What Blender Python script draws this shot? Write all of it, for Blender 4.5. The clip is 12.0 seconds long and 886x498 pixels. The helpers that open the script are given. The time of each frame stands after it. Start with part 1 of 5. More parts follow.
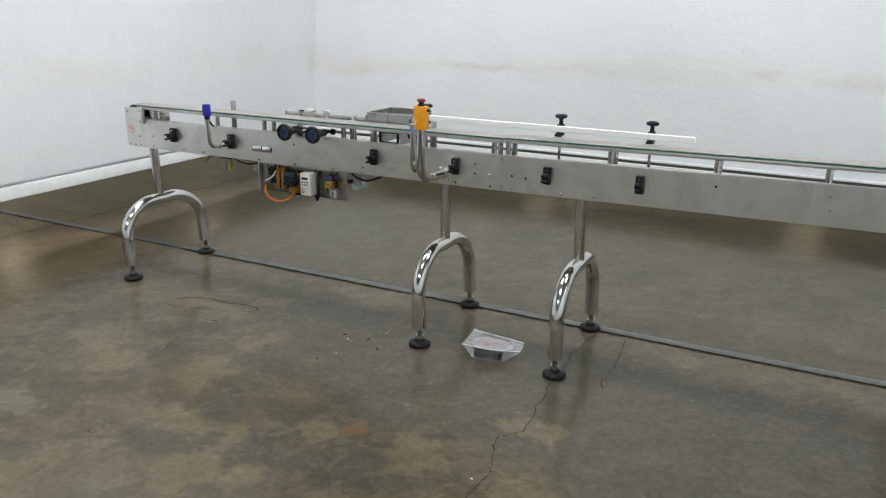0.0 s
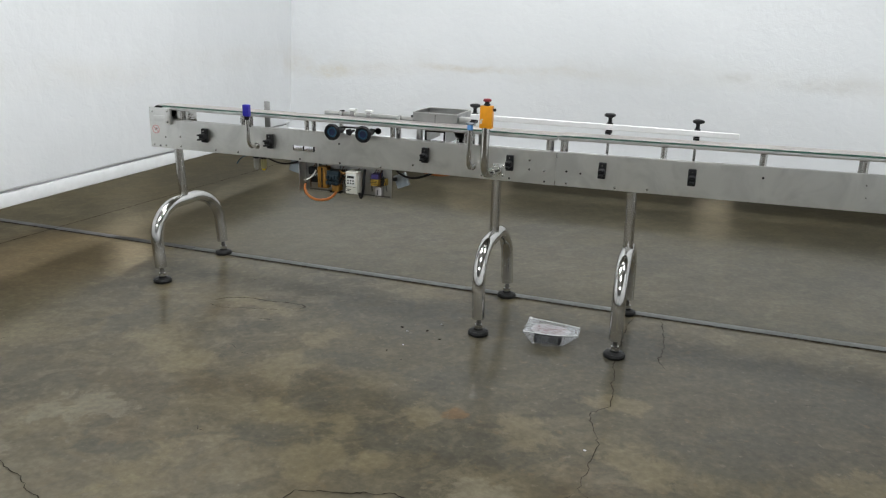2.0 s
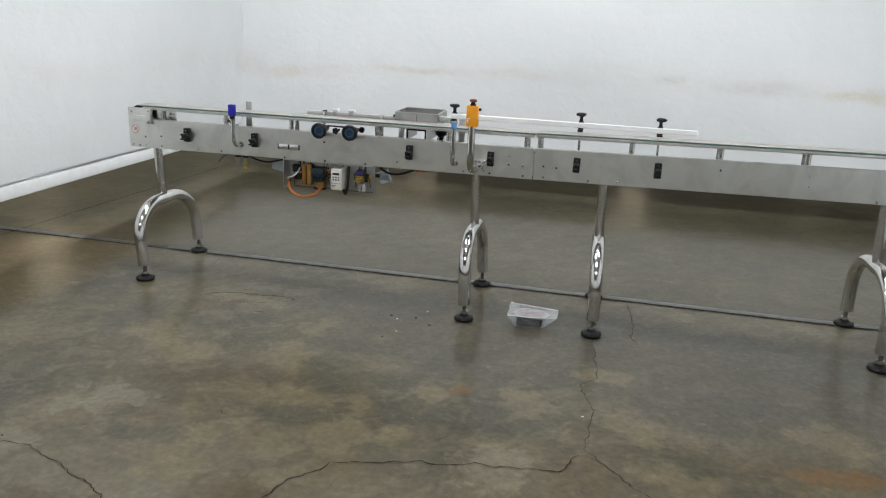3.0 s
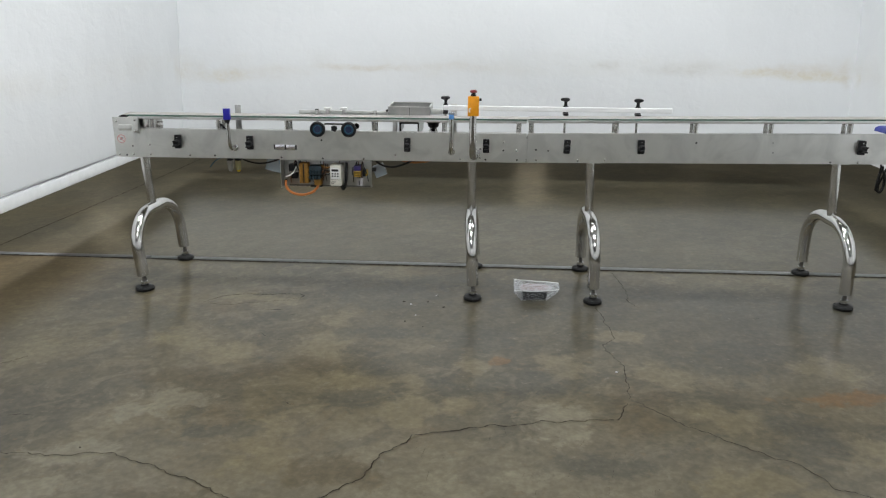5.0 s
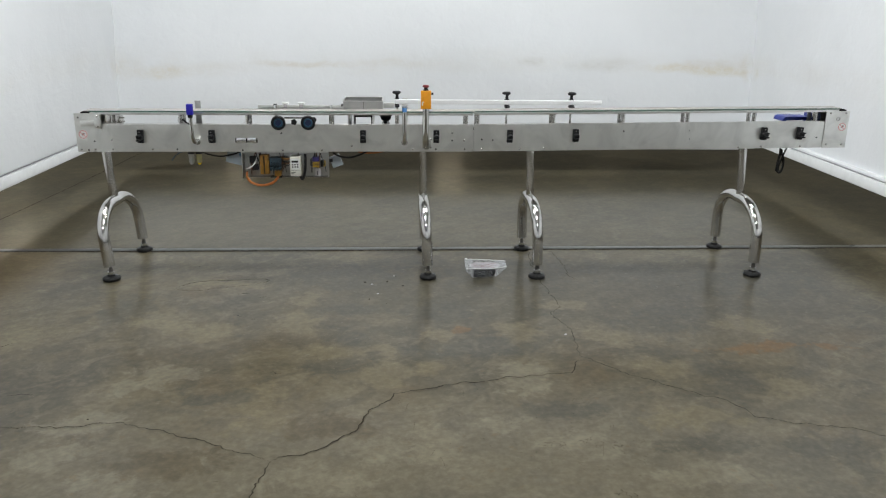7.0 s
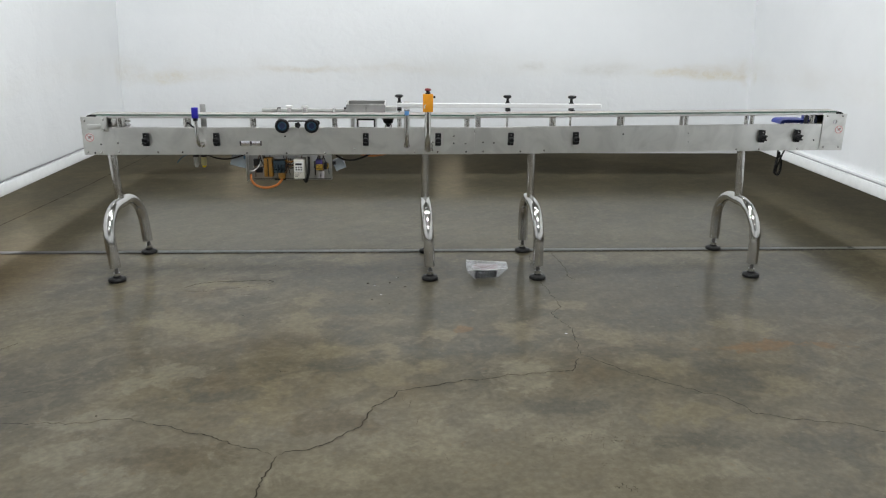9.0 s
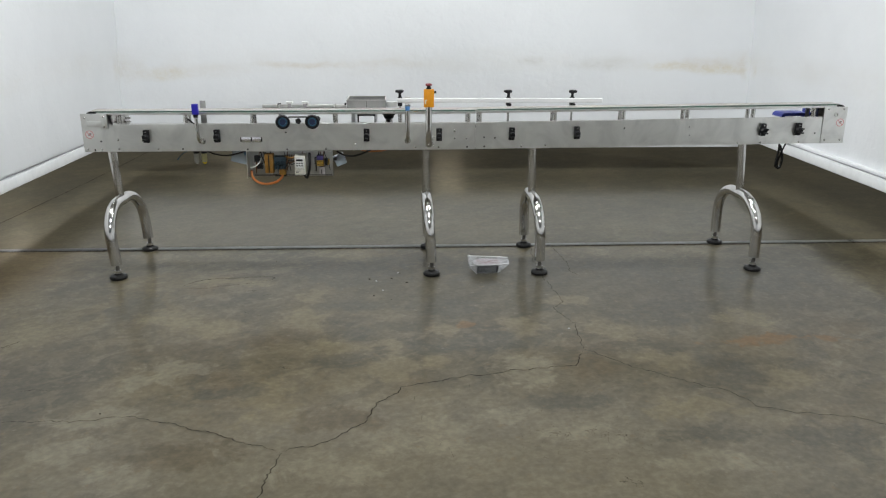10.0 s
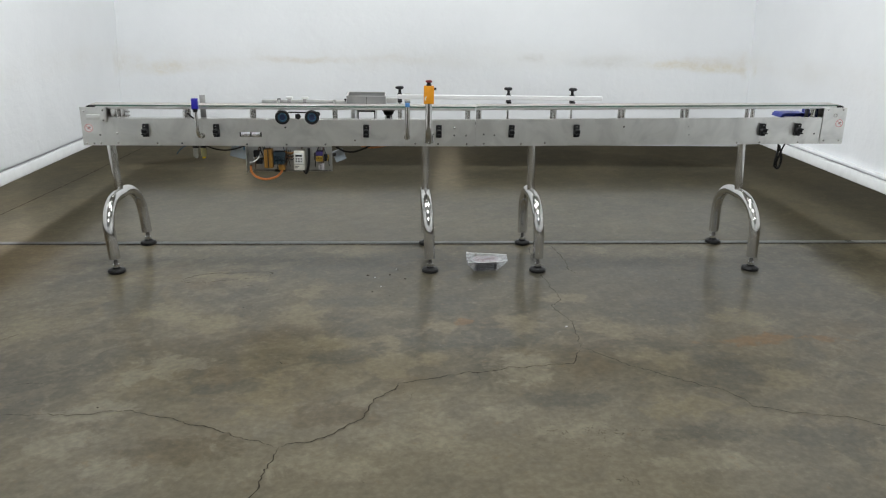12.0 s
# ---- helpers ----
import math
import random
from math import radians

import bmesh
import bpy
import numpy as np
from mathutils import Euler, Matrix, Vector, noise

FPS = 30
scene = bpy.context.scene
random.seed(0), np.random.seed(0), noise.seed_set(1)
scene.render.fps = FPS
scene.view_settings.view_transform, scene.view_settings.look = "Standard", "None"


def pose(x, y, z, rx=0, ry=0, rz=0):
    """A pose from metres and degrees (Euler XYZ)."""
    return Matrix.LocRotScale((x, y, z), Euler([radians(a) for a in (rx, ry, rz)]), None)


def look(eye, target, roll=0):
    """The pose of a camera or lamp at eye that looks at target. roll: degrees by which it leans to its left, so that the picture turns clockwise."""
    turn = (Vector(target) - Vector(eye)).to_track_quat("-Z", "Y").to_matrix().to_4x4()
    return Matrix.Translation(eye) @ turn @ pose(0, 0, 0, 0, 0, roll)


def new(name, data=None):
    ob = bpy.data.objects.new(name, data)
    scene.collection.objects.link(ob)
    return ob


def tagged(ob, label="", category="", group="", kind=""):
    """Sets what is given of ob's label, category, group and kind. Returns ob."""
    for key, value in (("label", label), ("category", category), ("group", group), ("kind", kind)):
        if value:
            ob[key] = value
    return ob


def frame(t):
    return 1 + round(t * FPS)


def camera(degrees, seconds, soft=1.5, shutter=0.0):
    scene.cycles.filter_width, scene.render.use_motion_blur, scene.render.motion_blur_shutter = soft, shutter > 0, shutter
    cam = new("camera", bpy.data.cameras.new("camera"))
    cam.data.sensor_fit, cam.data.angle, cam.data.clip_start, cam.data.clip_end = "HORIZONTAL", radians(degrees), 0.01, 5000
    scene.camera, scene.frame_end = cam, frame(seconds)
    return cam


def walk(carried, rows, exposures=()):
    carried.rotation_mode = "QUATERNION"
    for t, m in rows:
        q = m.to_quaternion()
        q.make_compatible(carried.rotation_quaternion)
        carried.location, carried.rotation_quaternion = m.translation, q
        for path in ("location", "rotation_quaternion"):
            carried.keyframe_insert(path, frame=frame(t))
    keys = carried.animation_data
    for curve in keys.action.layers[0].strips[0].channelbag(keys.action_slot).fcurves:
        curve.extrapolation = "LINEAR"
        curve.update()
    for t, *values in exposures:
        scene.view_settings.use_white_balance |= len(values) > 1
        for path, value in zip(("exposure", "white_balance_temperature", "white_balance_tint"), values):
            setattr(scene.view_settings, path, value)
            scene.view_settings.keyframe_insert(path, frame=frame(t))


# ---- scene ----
cam = camera(60.6, 12.0, soft=1.2)
PATH = [
    (0, (0.043, -0.127, 1.535), (-0.794, 1.586, 0.929), 1.0),
    (0.5, (-0.089, -0.251, 1.537), (-0.837, 1.5, 0.927), 1.7),
    (1, (-0.286, -0.311, 1.53), (-1.003, 1.454, 0.92), 0.1),
    (1.5, (-0.43, -0.381, 1.525), (-1.127, 1.393, 0.92), 1.8),
    (2, (-0.589, -0.574, 1.527), (-1.187, 1.24, 0.932), 1.9),
    (2.5, (-0.726, -0.755, 1.537), (-1.209, 1.094, 0.948), 2.1),
    (4.5, (-1.316, -1.176, 1.534), (-1.488, 0.732, 0.958), 1.8),
    (5, (-1.452, -1.207, 1.525), (-1.557, 0.702, 0.938), 0.5),
    (5.5, (-1.579, -1.308, 1.532), (-1.613, 0.601, 0.936), 1.5),
    (6, (-1.686, -1.462, 1.543), (-1.629, 0.448, 0.95), 0.4),
    (6.5, (-1.681, -1.532, 1.552), (-1.56, 0.374, 0.956), 0.8),
    (8.5, (-1.696, -1.631, 1.547), (-1.595, 0.28, 0.963), 0.6),
    (9, (-1.696, -1.631, 1.539), (-1.579, 0.279, 0.96), 0.7),
    (9.5, (-1.701, -1.634, 1.539), (-1.588, 0.276, 0.954), 0.4),
    (10, (-1.715, -1.625, 1.54), (-1.594, 0.282, 0.948), 0.4),
    (10.5, (-1.736, -1.618, 1.541), (-1.571, 0.285, 0.948), 1.2),
    (11, (-1.727, -1.618, 1.542), (-1.562, 0.284, 0.947), 1.1),
    (11.5, (-1.724, -1.62, 1.544), (-1.605, 0.285, 0.944), 0.8),
    (12, (-1.718, -1.626, 1.544), (-1.592, 0.277, 0.943), 1.0),
]
walk(cam, [(t, look(eye, target, roll)) for t, eye, target, roll in PATH])

# ---- light ----
world = bpy.data.worlds.new("hall_air")
scene.world = world
world.use_nodes = True
world.node_tree.nodes["Background"].inputs["Color"].default_value = (0.75, 0.85, 1.0, 1)
world.node_tree.nodes["Background"].inputs["Strength"].default_value = 0.03
LAMP_Z = 4.6
# x, y and watts of each lamp: four over the booth, a few more out in the hall, some of them added fill
LAMPS = [(-2.95, 3.4, 100.0), (0.15, 3.7, 74.0), (-1.3, 1.2, 84.0), (-1.3, -1.6, 104.0)]
# those with y below 10 and (10.6, 14) are unseen, added to brighten the floor
LAMPS += [(-7.6, 22.5, 8.0), (-7.7, 27.5, 13.0), (0.1, 22.5, 8.0), (0.3, 27.5, 13.0), (6.0, 26.0, 2.5), (-12.4, 19.6, 9.0)] + [(-7.24, 9.6, 170.0), (-1.2, 9.6, 110.0), (4.9, 9.6, 80.0)]
LAMPS += [(-7.2, -1.5, 185.0), (-7.2, 3.8, 230.0), (4.9, -1.5, 140.0), (4.9, 3.8, 140.0)] + [(-13.7, 14.2, 20.0), (-16.8, 10.8, 14.0), (10.6, 14.0, 30.0)]
scene.view_settings.exposure = 0.09

# ---- conveyor measures ----
Y0, Y1 = 3.05, 3.165              # outer faces of the side panels
XL, XR, XJ = -3.592, 1.14, -1.221  # ends and the joint of the two sections
PANEL, TOP = 0.164, 0.250          # panel height and chain height above the panel's lower edge


def under(x):
    """Height of the panels' lower edge: nearly level up to the joint, then climbing a little."""
    return 0.737 + (0.0034 if x < XJ else 0.0138) * (x - XJ)


# ---- materials ----
def material(name, color=(0.5, 0.5, 0.5), rough=0.5, metal=0.0, spec=0.5, coat=0.0, trans=0.0, alpha=1.0, emit=0.0):
    m = bpy.data.materials.new(name)
    m.use_nodes = True
    b = m.node_tree.nodes["Principled BSDF"]
    b.inputs["Base Color"].default_value = (*color, 1)
    b.inputs["Roughness"].default_value = rough
    b.inputs["Metallic"].default_value = metal
    b.inputs["Specular IOR Level"].default_value = spec
    b.inputs["Coat Weight"].default_value = coat
    b.inputs["Transmission Weight"].default_value = trans
    b.inputs["Alpha"].default_value = alpha
    if emit:
        b.inputs["Emission Color"].default_value = (*color, 1)
        b.inputs["Emission Strength"].default_value = emit
    return m


class Graph:
    """Short forms for building a node tree."""

    def __init__(self, m):
        self.t = m.node_tree
        self.b = self.t.nodes["Principled BSDF"]
        self.where = self.t.nodes.new("ShaderNodeNewGeometry").outputs["Position"]

    def node(self, kind, **props):
        n = self.t.nodes.new(kind)
        for k, v in props.items():
            setattr(n, k, v)
        return n

    def put(self, socket, value):
        if isinstance(value, bpy.types.NodeSocket):
            self.t.links.new(value, socket)
        else:
            socket.default_value = value

    def math(self, op, a, b=0.0, c=None, clamp=False):
        n = self.node("ShaderNodeMath", operation=op, use_clamp=clamp)
        self.put(n.inputs[0], a), self.put(n.inputs[1], b)
        if c is not None:
            self.put(n.inputs[2], c)
        return n.outputs[0]

    def vec(self, op, a, b):
        n = self.node("ShaderNodeVectorMath", operation=op)
        self.put(n.inputs[0], a), self.put(n.inputs[1], b)
        return n.outputs["Value"] if op in ("LENGTH", "DISTANCE", "DOT_PRODUCT") else n.outputs["Vector"]

    def noise(self, scale, detail=4.0, rough=0.55, at=None, squash=(1, 1, 1), distort=0.0):
        n = self.node("ShaderNodeTexNoise")
        self.put(n.inputs["Vector"], self.vec("MULTIPLY", at or self.where, squash))
        n.inputs["Scale"].default_value, n.inputs["Detail"].default_value = scale, detail
        n.inputs["Roughness"].default_value, n.inputs["Distortion"].default_value = rough, distort
        return n.outputs["Fac"]

    def span(self, v, a, b, lo=0.0, hi=1.0):
        n = self.node("ShaderNodeMapRange", interpolation_type="SMOOTHSTEP")
        self.put(n.inputs["Value"], v)
        for k, q in zip(("From Min", "From Max", "To Min", "To Max"), (a, b, lo, hi)):
            n.inputs[k].default_value = q
        return n.outputs["Result"]

    def mix(self, f, a, b):
        n = self.node("ShaderNodeMix", data_type="RGBA")
        self.put(n.inputs["Factor"], f)
        for s, q in ((n.inputs["A"], a), (n.inputs["B"], b)):
            self.put(s, (*q, 1) if isinstance(q, tuple) else q)
        return n.outputs["Result"]

    def bump(self, height, strength, distance):
        n = self.node("ShaderNodeBump")
        self.put(n.inputs["Height"], height)
        n.inputs["Strength"].default_value, n.inputs["Distance"].default_value = strength, distance
        self.put(self.b.inputs["Normal"], n.outputs["Normal"])


def concrete():
    m = material("worn_polished_concrete", rough=0.35, spec=0.22)
    g = Graph(m)
    big, mid, fine = g.noise(0.8, 5, 0.55, distort=0.5), g.noise(3.0, 5, 0.55, distort=0.4), g.noise(34.0, 3, 0.6)
    sweep = g.node("ShaderNodeVectorRotate", rotation_type="Z_AXIS")
    g.put(sweep.inputs["Vector"], g.where)
    sweep.inputs["Angle"].default_value = radians(-38)
    c = g.mix(g.span(big, 0.38, 0.62), (0.068, 0.060, 0.043), (0.097, 0.081, 0.050))
    c = g.mix(g.math("MULTIPLY", g.span(mid, 0.46, 0.68), 0.6), c, (0.128, 0.109, 0.071))
    c = g.mix(g.math("MULTIPLY", g.span(g.noise(2.0, 5, 0.58, at=g.vec("ADD", g.where, (7.3, 2.1, 0)), distort=0.5), 0.48, 0.60), 0.45), c, (0.060, 0.054, 0.042))
    c = g.mix(g.math("MULTIPLY", g.span(g.noise(1.3, 5, 0.6, at=g.vec("ADD", g.where, (1.3, 9.1, 0)), distort=0.4), 0.53, 0.70), 0.45), c, (0.098, 0.070, 0.037))
    c = g.mix(g.math("MULTIPLY", g.span(g.noise(4.6, 5, 0.6, at=sweep.outputs[0], squash=(0.7, 1.2, 1), distort=1.3), 0.53, 0.64), 0.42), c, (0.142, 0.124, 0.083))
    c = g.mix(g.math("MULTIPLY", g.span(g.noise(3.4, 5, 0.6, at=g.vec("ADD", sweep.outputs[0], (2.2, 6.6, 0)), squash=(0.7, 1.2, 1), distort=1.4), 0.54, 0.64), 0.48), c, (0.054, 0.049, 0.039))
    c = g.mix(g.math("MULTIPLY", g.span(g.noise(16.0, 3, 0.6, at=g.vec("ADD", sweep.outputs[0], (0.4, 0.8, 0)), squash=(0.6, 1.4, 1)), 0.64, 0.70), 0.4), c, (0.052, 0.046, 0.037))
    c = g.mix(g.math("MULTIPLY", g.span(g.noise(6.5, 6, 0.66, at=g.vec("ADD", g.where, (4.1, 8.2, 0)), distort=0.6), 0.52, 0.60), 0.30), c, (0.150, 0.130, 0.088))
    c = g.mix(g.math("MULTIPLY", g.span(g.noise(5.5, 6, 0.66, at=g.vec("ADD", g.where, (8.4, 3.7, 0)), distort=0.6), 0.53, 0.61), 0.34), c, (0.054, 0.046, 0.034))
    warp = g.node("ShaderNodeTexNoise")
    warp.inputs["Scale"].default_value, warp.inputs["Detail"].default_value = 3.2, 4.0
    g.put(warp.inputs["Vector"], g.where)
    bent = g.vec("ADD", g.where, g.vec("MULTIPLY", g.vec("SUBTRACT", warp.outputs["Color"], (0.5, 0.5, 0.5)), (0.26, 0.26, 0.0)))
    # broad tone of the slab: a darker middle, a paler front, a lighter corner and a brown west edge
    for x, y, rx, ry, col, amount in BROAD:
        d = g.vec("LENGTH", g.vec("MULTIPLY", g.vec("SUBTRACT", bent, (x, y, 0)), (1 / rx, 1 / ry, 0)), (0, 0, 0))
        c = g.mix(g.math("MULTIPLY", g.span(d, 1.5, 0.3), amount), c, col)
    # worn light patches, rust and dark stains, each with its own place and size
    ragged = g.math("MULTIPLY", g.math("SUBTRACT", g.noise(8.0, 8, 0.72, distort=0.5), 0.5), 4.0)
    for x, y, rx, ry, col, amount in PATCHES:
        d = g.vec("LENGTH", g.vec("MULTIPLY", g.vec("SUBTRACT", bent, (x, y, 0)), (1 / rx, 1 / ry, 0)), (0, 0, 0))
        c = g.mix(g.math("MULTIPLY", g.span(g.math("ADD", d, ragged), 1.18, 0.55), amount), c, col)
    # the slab beyond the joint is smoother and more even
    split = g.node("ShaderNodeSeparateXYZ")
    g.put(split.inputs[0], g.where)
    c = g.mix(g.math("MULTIPLY", g.math("GREATER_THAN", split.outputs["Y"], 3.41), 0.38), c, (0.084, 0.077, 0.057))
    # small warm and pale flecks
    c = g.mix(g.math("MULTIPLY", g.span(g.noise(22.0, 5, 0.62, at=g.vec("ADD", g.where, (9.2, 4.4, 0))), 0.58, 0.72), 0.40), c, (0.132, 0.094, 0.052))
    c = g.mix(g.math("MULTIPLY", g.span(g.noise(28.0, 4, 0.6, at=g.vec("ADD", g.where, (1.2, 7.4, 0))), 0.60, 0.72), 0.38), c, (0.165, 0.148, 0.112))
    # fine blotches, pits and trowel marks
    c = g.mix(g.math("MULTIPLY", g.span(g.noise(13.0, 4, 0.6, at=g.vec("ADD", g.where, (2.9, 5.3, 0)), distort=0.8), 0.46, 0.80), 0.22), c, (0.148, 0.128, 0.086))
    c = g.mix(g.math("MULTIPLY", g.span(g.noise(10.0, 4, 0.6, at=g.vec("ADD", g.where, (6.1, 0.7, 0)), distort=0.8), 0.46, 0.80), 0.24), c, (0.047, 0.043, 0.035))
    grain = g.span(fine, 0.30, 0.75, 0.86, 1.12)
    streak = g.span(g.noise(7.0, 5, 0.65, at=sweep.outputs[0], squash=(0.7, 1.3, 1)), 0.35, 0.75, 0.92, 1.09)
    tone = g.node("ShaderNodeVectorMath", operation="SCALE")
    g.put(tone.inputs[0], g.vec("MULTIPLY", c, (0.985, 0.985, 0.95))), g.put(tone.inputs["Scale"], g.math("MULTIPLY", grain, streak))
    g.put(g.b.inputs["Base Color"], tone.outputs["Vector"])
    # a hazy gloss with a clearer polish in it
    polish = g.node("ShaderNodeBsdfPrincipled")
    g.put(polish.inputs["Base Color"], tone.outputs["Vector"])
    polish.inputs["Specular IOR Level"].default_value = 0.22
    both = g.node("ShaderNodeMixShader")
    both.inputs["Fac"].default_value = 0.62
    g.put(both.inputs[1], g.b.outputs["BSDF"]), g.put(both.inputs[2], polish.outputs["BSDF"])
    g.put(g.t.nodes["Material Output"].inputs["Surface"], both.outputs["Shader"])
    wear = g.noise(1.4, 2, 0.5, at=g.vec("ADD", g.where, (3.7, 1.9, 0)))
    g.put(polish.inputs["Roughness"], g.span(wear, 0.30, 0.70, 0.14, 0.18))
    g.b.inputs["Roughness"].default_value = 0.285
    return m


# x, y and half lengths of the marks on the floor: tan wear, pale wear, grey patches, brown and rust stains
TANS = ((-3.55, 1.95, 0.16, 0.19), (-2.61, 2.01, 0.12, 0.13), (-2.85, 2.10, 0.20, 0.12), (-2.18, 2.11, 0.17, 0.20), (-2.30, 1.29, 0.12, 0.16), (-2.71, 2.71, 0.23, 0.08), (-0.75, 2.35, 0.12, 0.10), (-1.06, 1.95, 0.13, 0.12), (-0.61, 1.91, 0.15, 0.12), (-0.46, 1.55, 0.13, 0.12), (0.14, 2.0, 0.16, 0.12), (-2.03, 1.73, 0.16, 0.11), (-1.75, 1.49, 0.11, 0.12), (-1.74, 1.75, 0.08, 0.09), (-1.49, 1.95, 0.10, 0.10), (-2.11, 1.81, 0.07, 0.06), (-0.48, 1.11, 0.21, 0.08), (-1.52, 1.57, 0.10, 0.08), (-2.2, 1.11, 0.12, 0.14), (0.02, 1.30, 0.13, 0.13), (-2.18, 2.44, 0.09, 0.10))
PALES = ((-2.71, 1.55, 0.15, 0.14), (-2.85, 1.42, 0.10, 0.09), (-2.92, 1.13, 0.16, 0.07), (-1.53, 0.98, 0.14, 0.17), (-1.75, 0.90, 0.12, 0.14), (-2.94, 0.90, 0.14, 0.10), (-1.14, 1.44, 0.14, 0.14), (-0.99, 0.91, 0.19, 0.08), (-1.23, 1.12, 0.10, 0.08), (-2.64, 0.70, 0.14, 0.10), (-2.0, 0.70, 0.20, 0.10), (-0.6, 0.72, 0.16, 0.08))
GREYS = ((-1.0, 2.88, 0.50, 0.30), (-0.19, 2.86, 0.34, 0.24), (0.20, 2.67, 0.30, 0.26), (-1.91, 1.92, 0.12, 0.12), (-2.45, 1.32, 0.15, 0.07), (-2.01, 2.83, 0.38, 0.24), (-1.78, 3.06, 0.18, 0.18), (-3.16, 2.35, 0.18, 0.22), (-1.28, 1.79, 0.24, 0.10), (-1.48, 2.26, 0.22, 0.14), (-1.98, 2.30, 0.20, 0.11), (-0.35, 2.02, 0.19, 0.16), (0.62, 2.72, 0.36, 0.24), (-0.21, 1.43, 0.14, 0.19), (-1.02, 1.17, 0.20, 0.09), (-0.53, 0.91, 0.22, 0.08), (-0.04, 0.84, 0.2, 0.16), (-2.01, 1.59, 0.12, 0.10), (-0.23, 2.24, 0.24, 0.10), (-1.56, 1.73, 0.12, 0.07))
BROWNS = ((-4.23, 3.03, 0.22, 0.36), (-4.05, 4.1, 0.3, 0.3), (-2.75, 1.78, 0.28, 0.10), (-2.26, 1.89, 0.15, 0.12), (-1.99, 1.07, 0.21, 0.10), (-2.55, 0.86, 0.20, 0.12), (-2.43, 1.83, 0.10, 0.10), (-3.9, 3.7, 0.22, 0.16))
RUSTS = ((0.12, 1.728, 0.34, 0.055), (0.18, 1.728, 0.27, 0.04), (-1.35, 2.02, 0.06, 0.06))
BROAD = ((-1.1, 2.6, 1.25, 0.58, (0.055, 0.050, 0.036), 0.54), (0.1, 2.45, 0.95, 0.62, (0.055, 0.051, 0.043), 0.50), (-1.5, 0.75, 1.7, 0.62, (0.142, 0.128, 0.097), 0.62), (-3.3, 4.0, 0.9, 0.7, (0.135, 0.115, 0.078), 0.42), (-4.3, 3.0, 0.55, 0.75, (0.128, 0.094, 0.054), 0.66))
PATCHES = [(*p, (0.140, 0.118, 0.072), 0.60) for p in TANS] + [(*p, (0.168, 0.149, 0.108), 0.62) for p in PALES]
PATCHES += [(*p, (0.058, 0.055, 0.045), 0.60) for p in GREYS] + [(*p, (0.072, 0.057, 0.035), 0.60) for p in BROWNS] + [(*p, (0.118, 0.070, 0.030), 0.80) for p in RUSTS]


def steel(name, color, rough, brush, squash):
    """Brushed stainless steel: fine lines along one axis, smudges and dull patches."""
    m = material(name, color, rough, metal=1.0)
    g = Graph(m)
    lines, smudge = g.noise(brush, 1, 0.5, squash=squash), g.noise(5.5, 3, 0.6, distort=0.8)
    g.put(g.b.inputs["Base Color"], g.mix(g.span(smudge, 0.38, 0.72), color, tuple(v * 0.81 for v in color)))
    g.put(g.b.inputs["Roughness"], g.math("ADD", g.span(smudge, 0.3, 0.7, rough - 0.03, rough + 0.05), g.span(lines, 0.3, 0.7, -0.008, 0.008)))
    return m


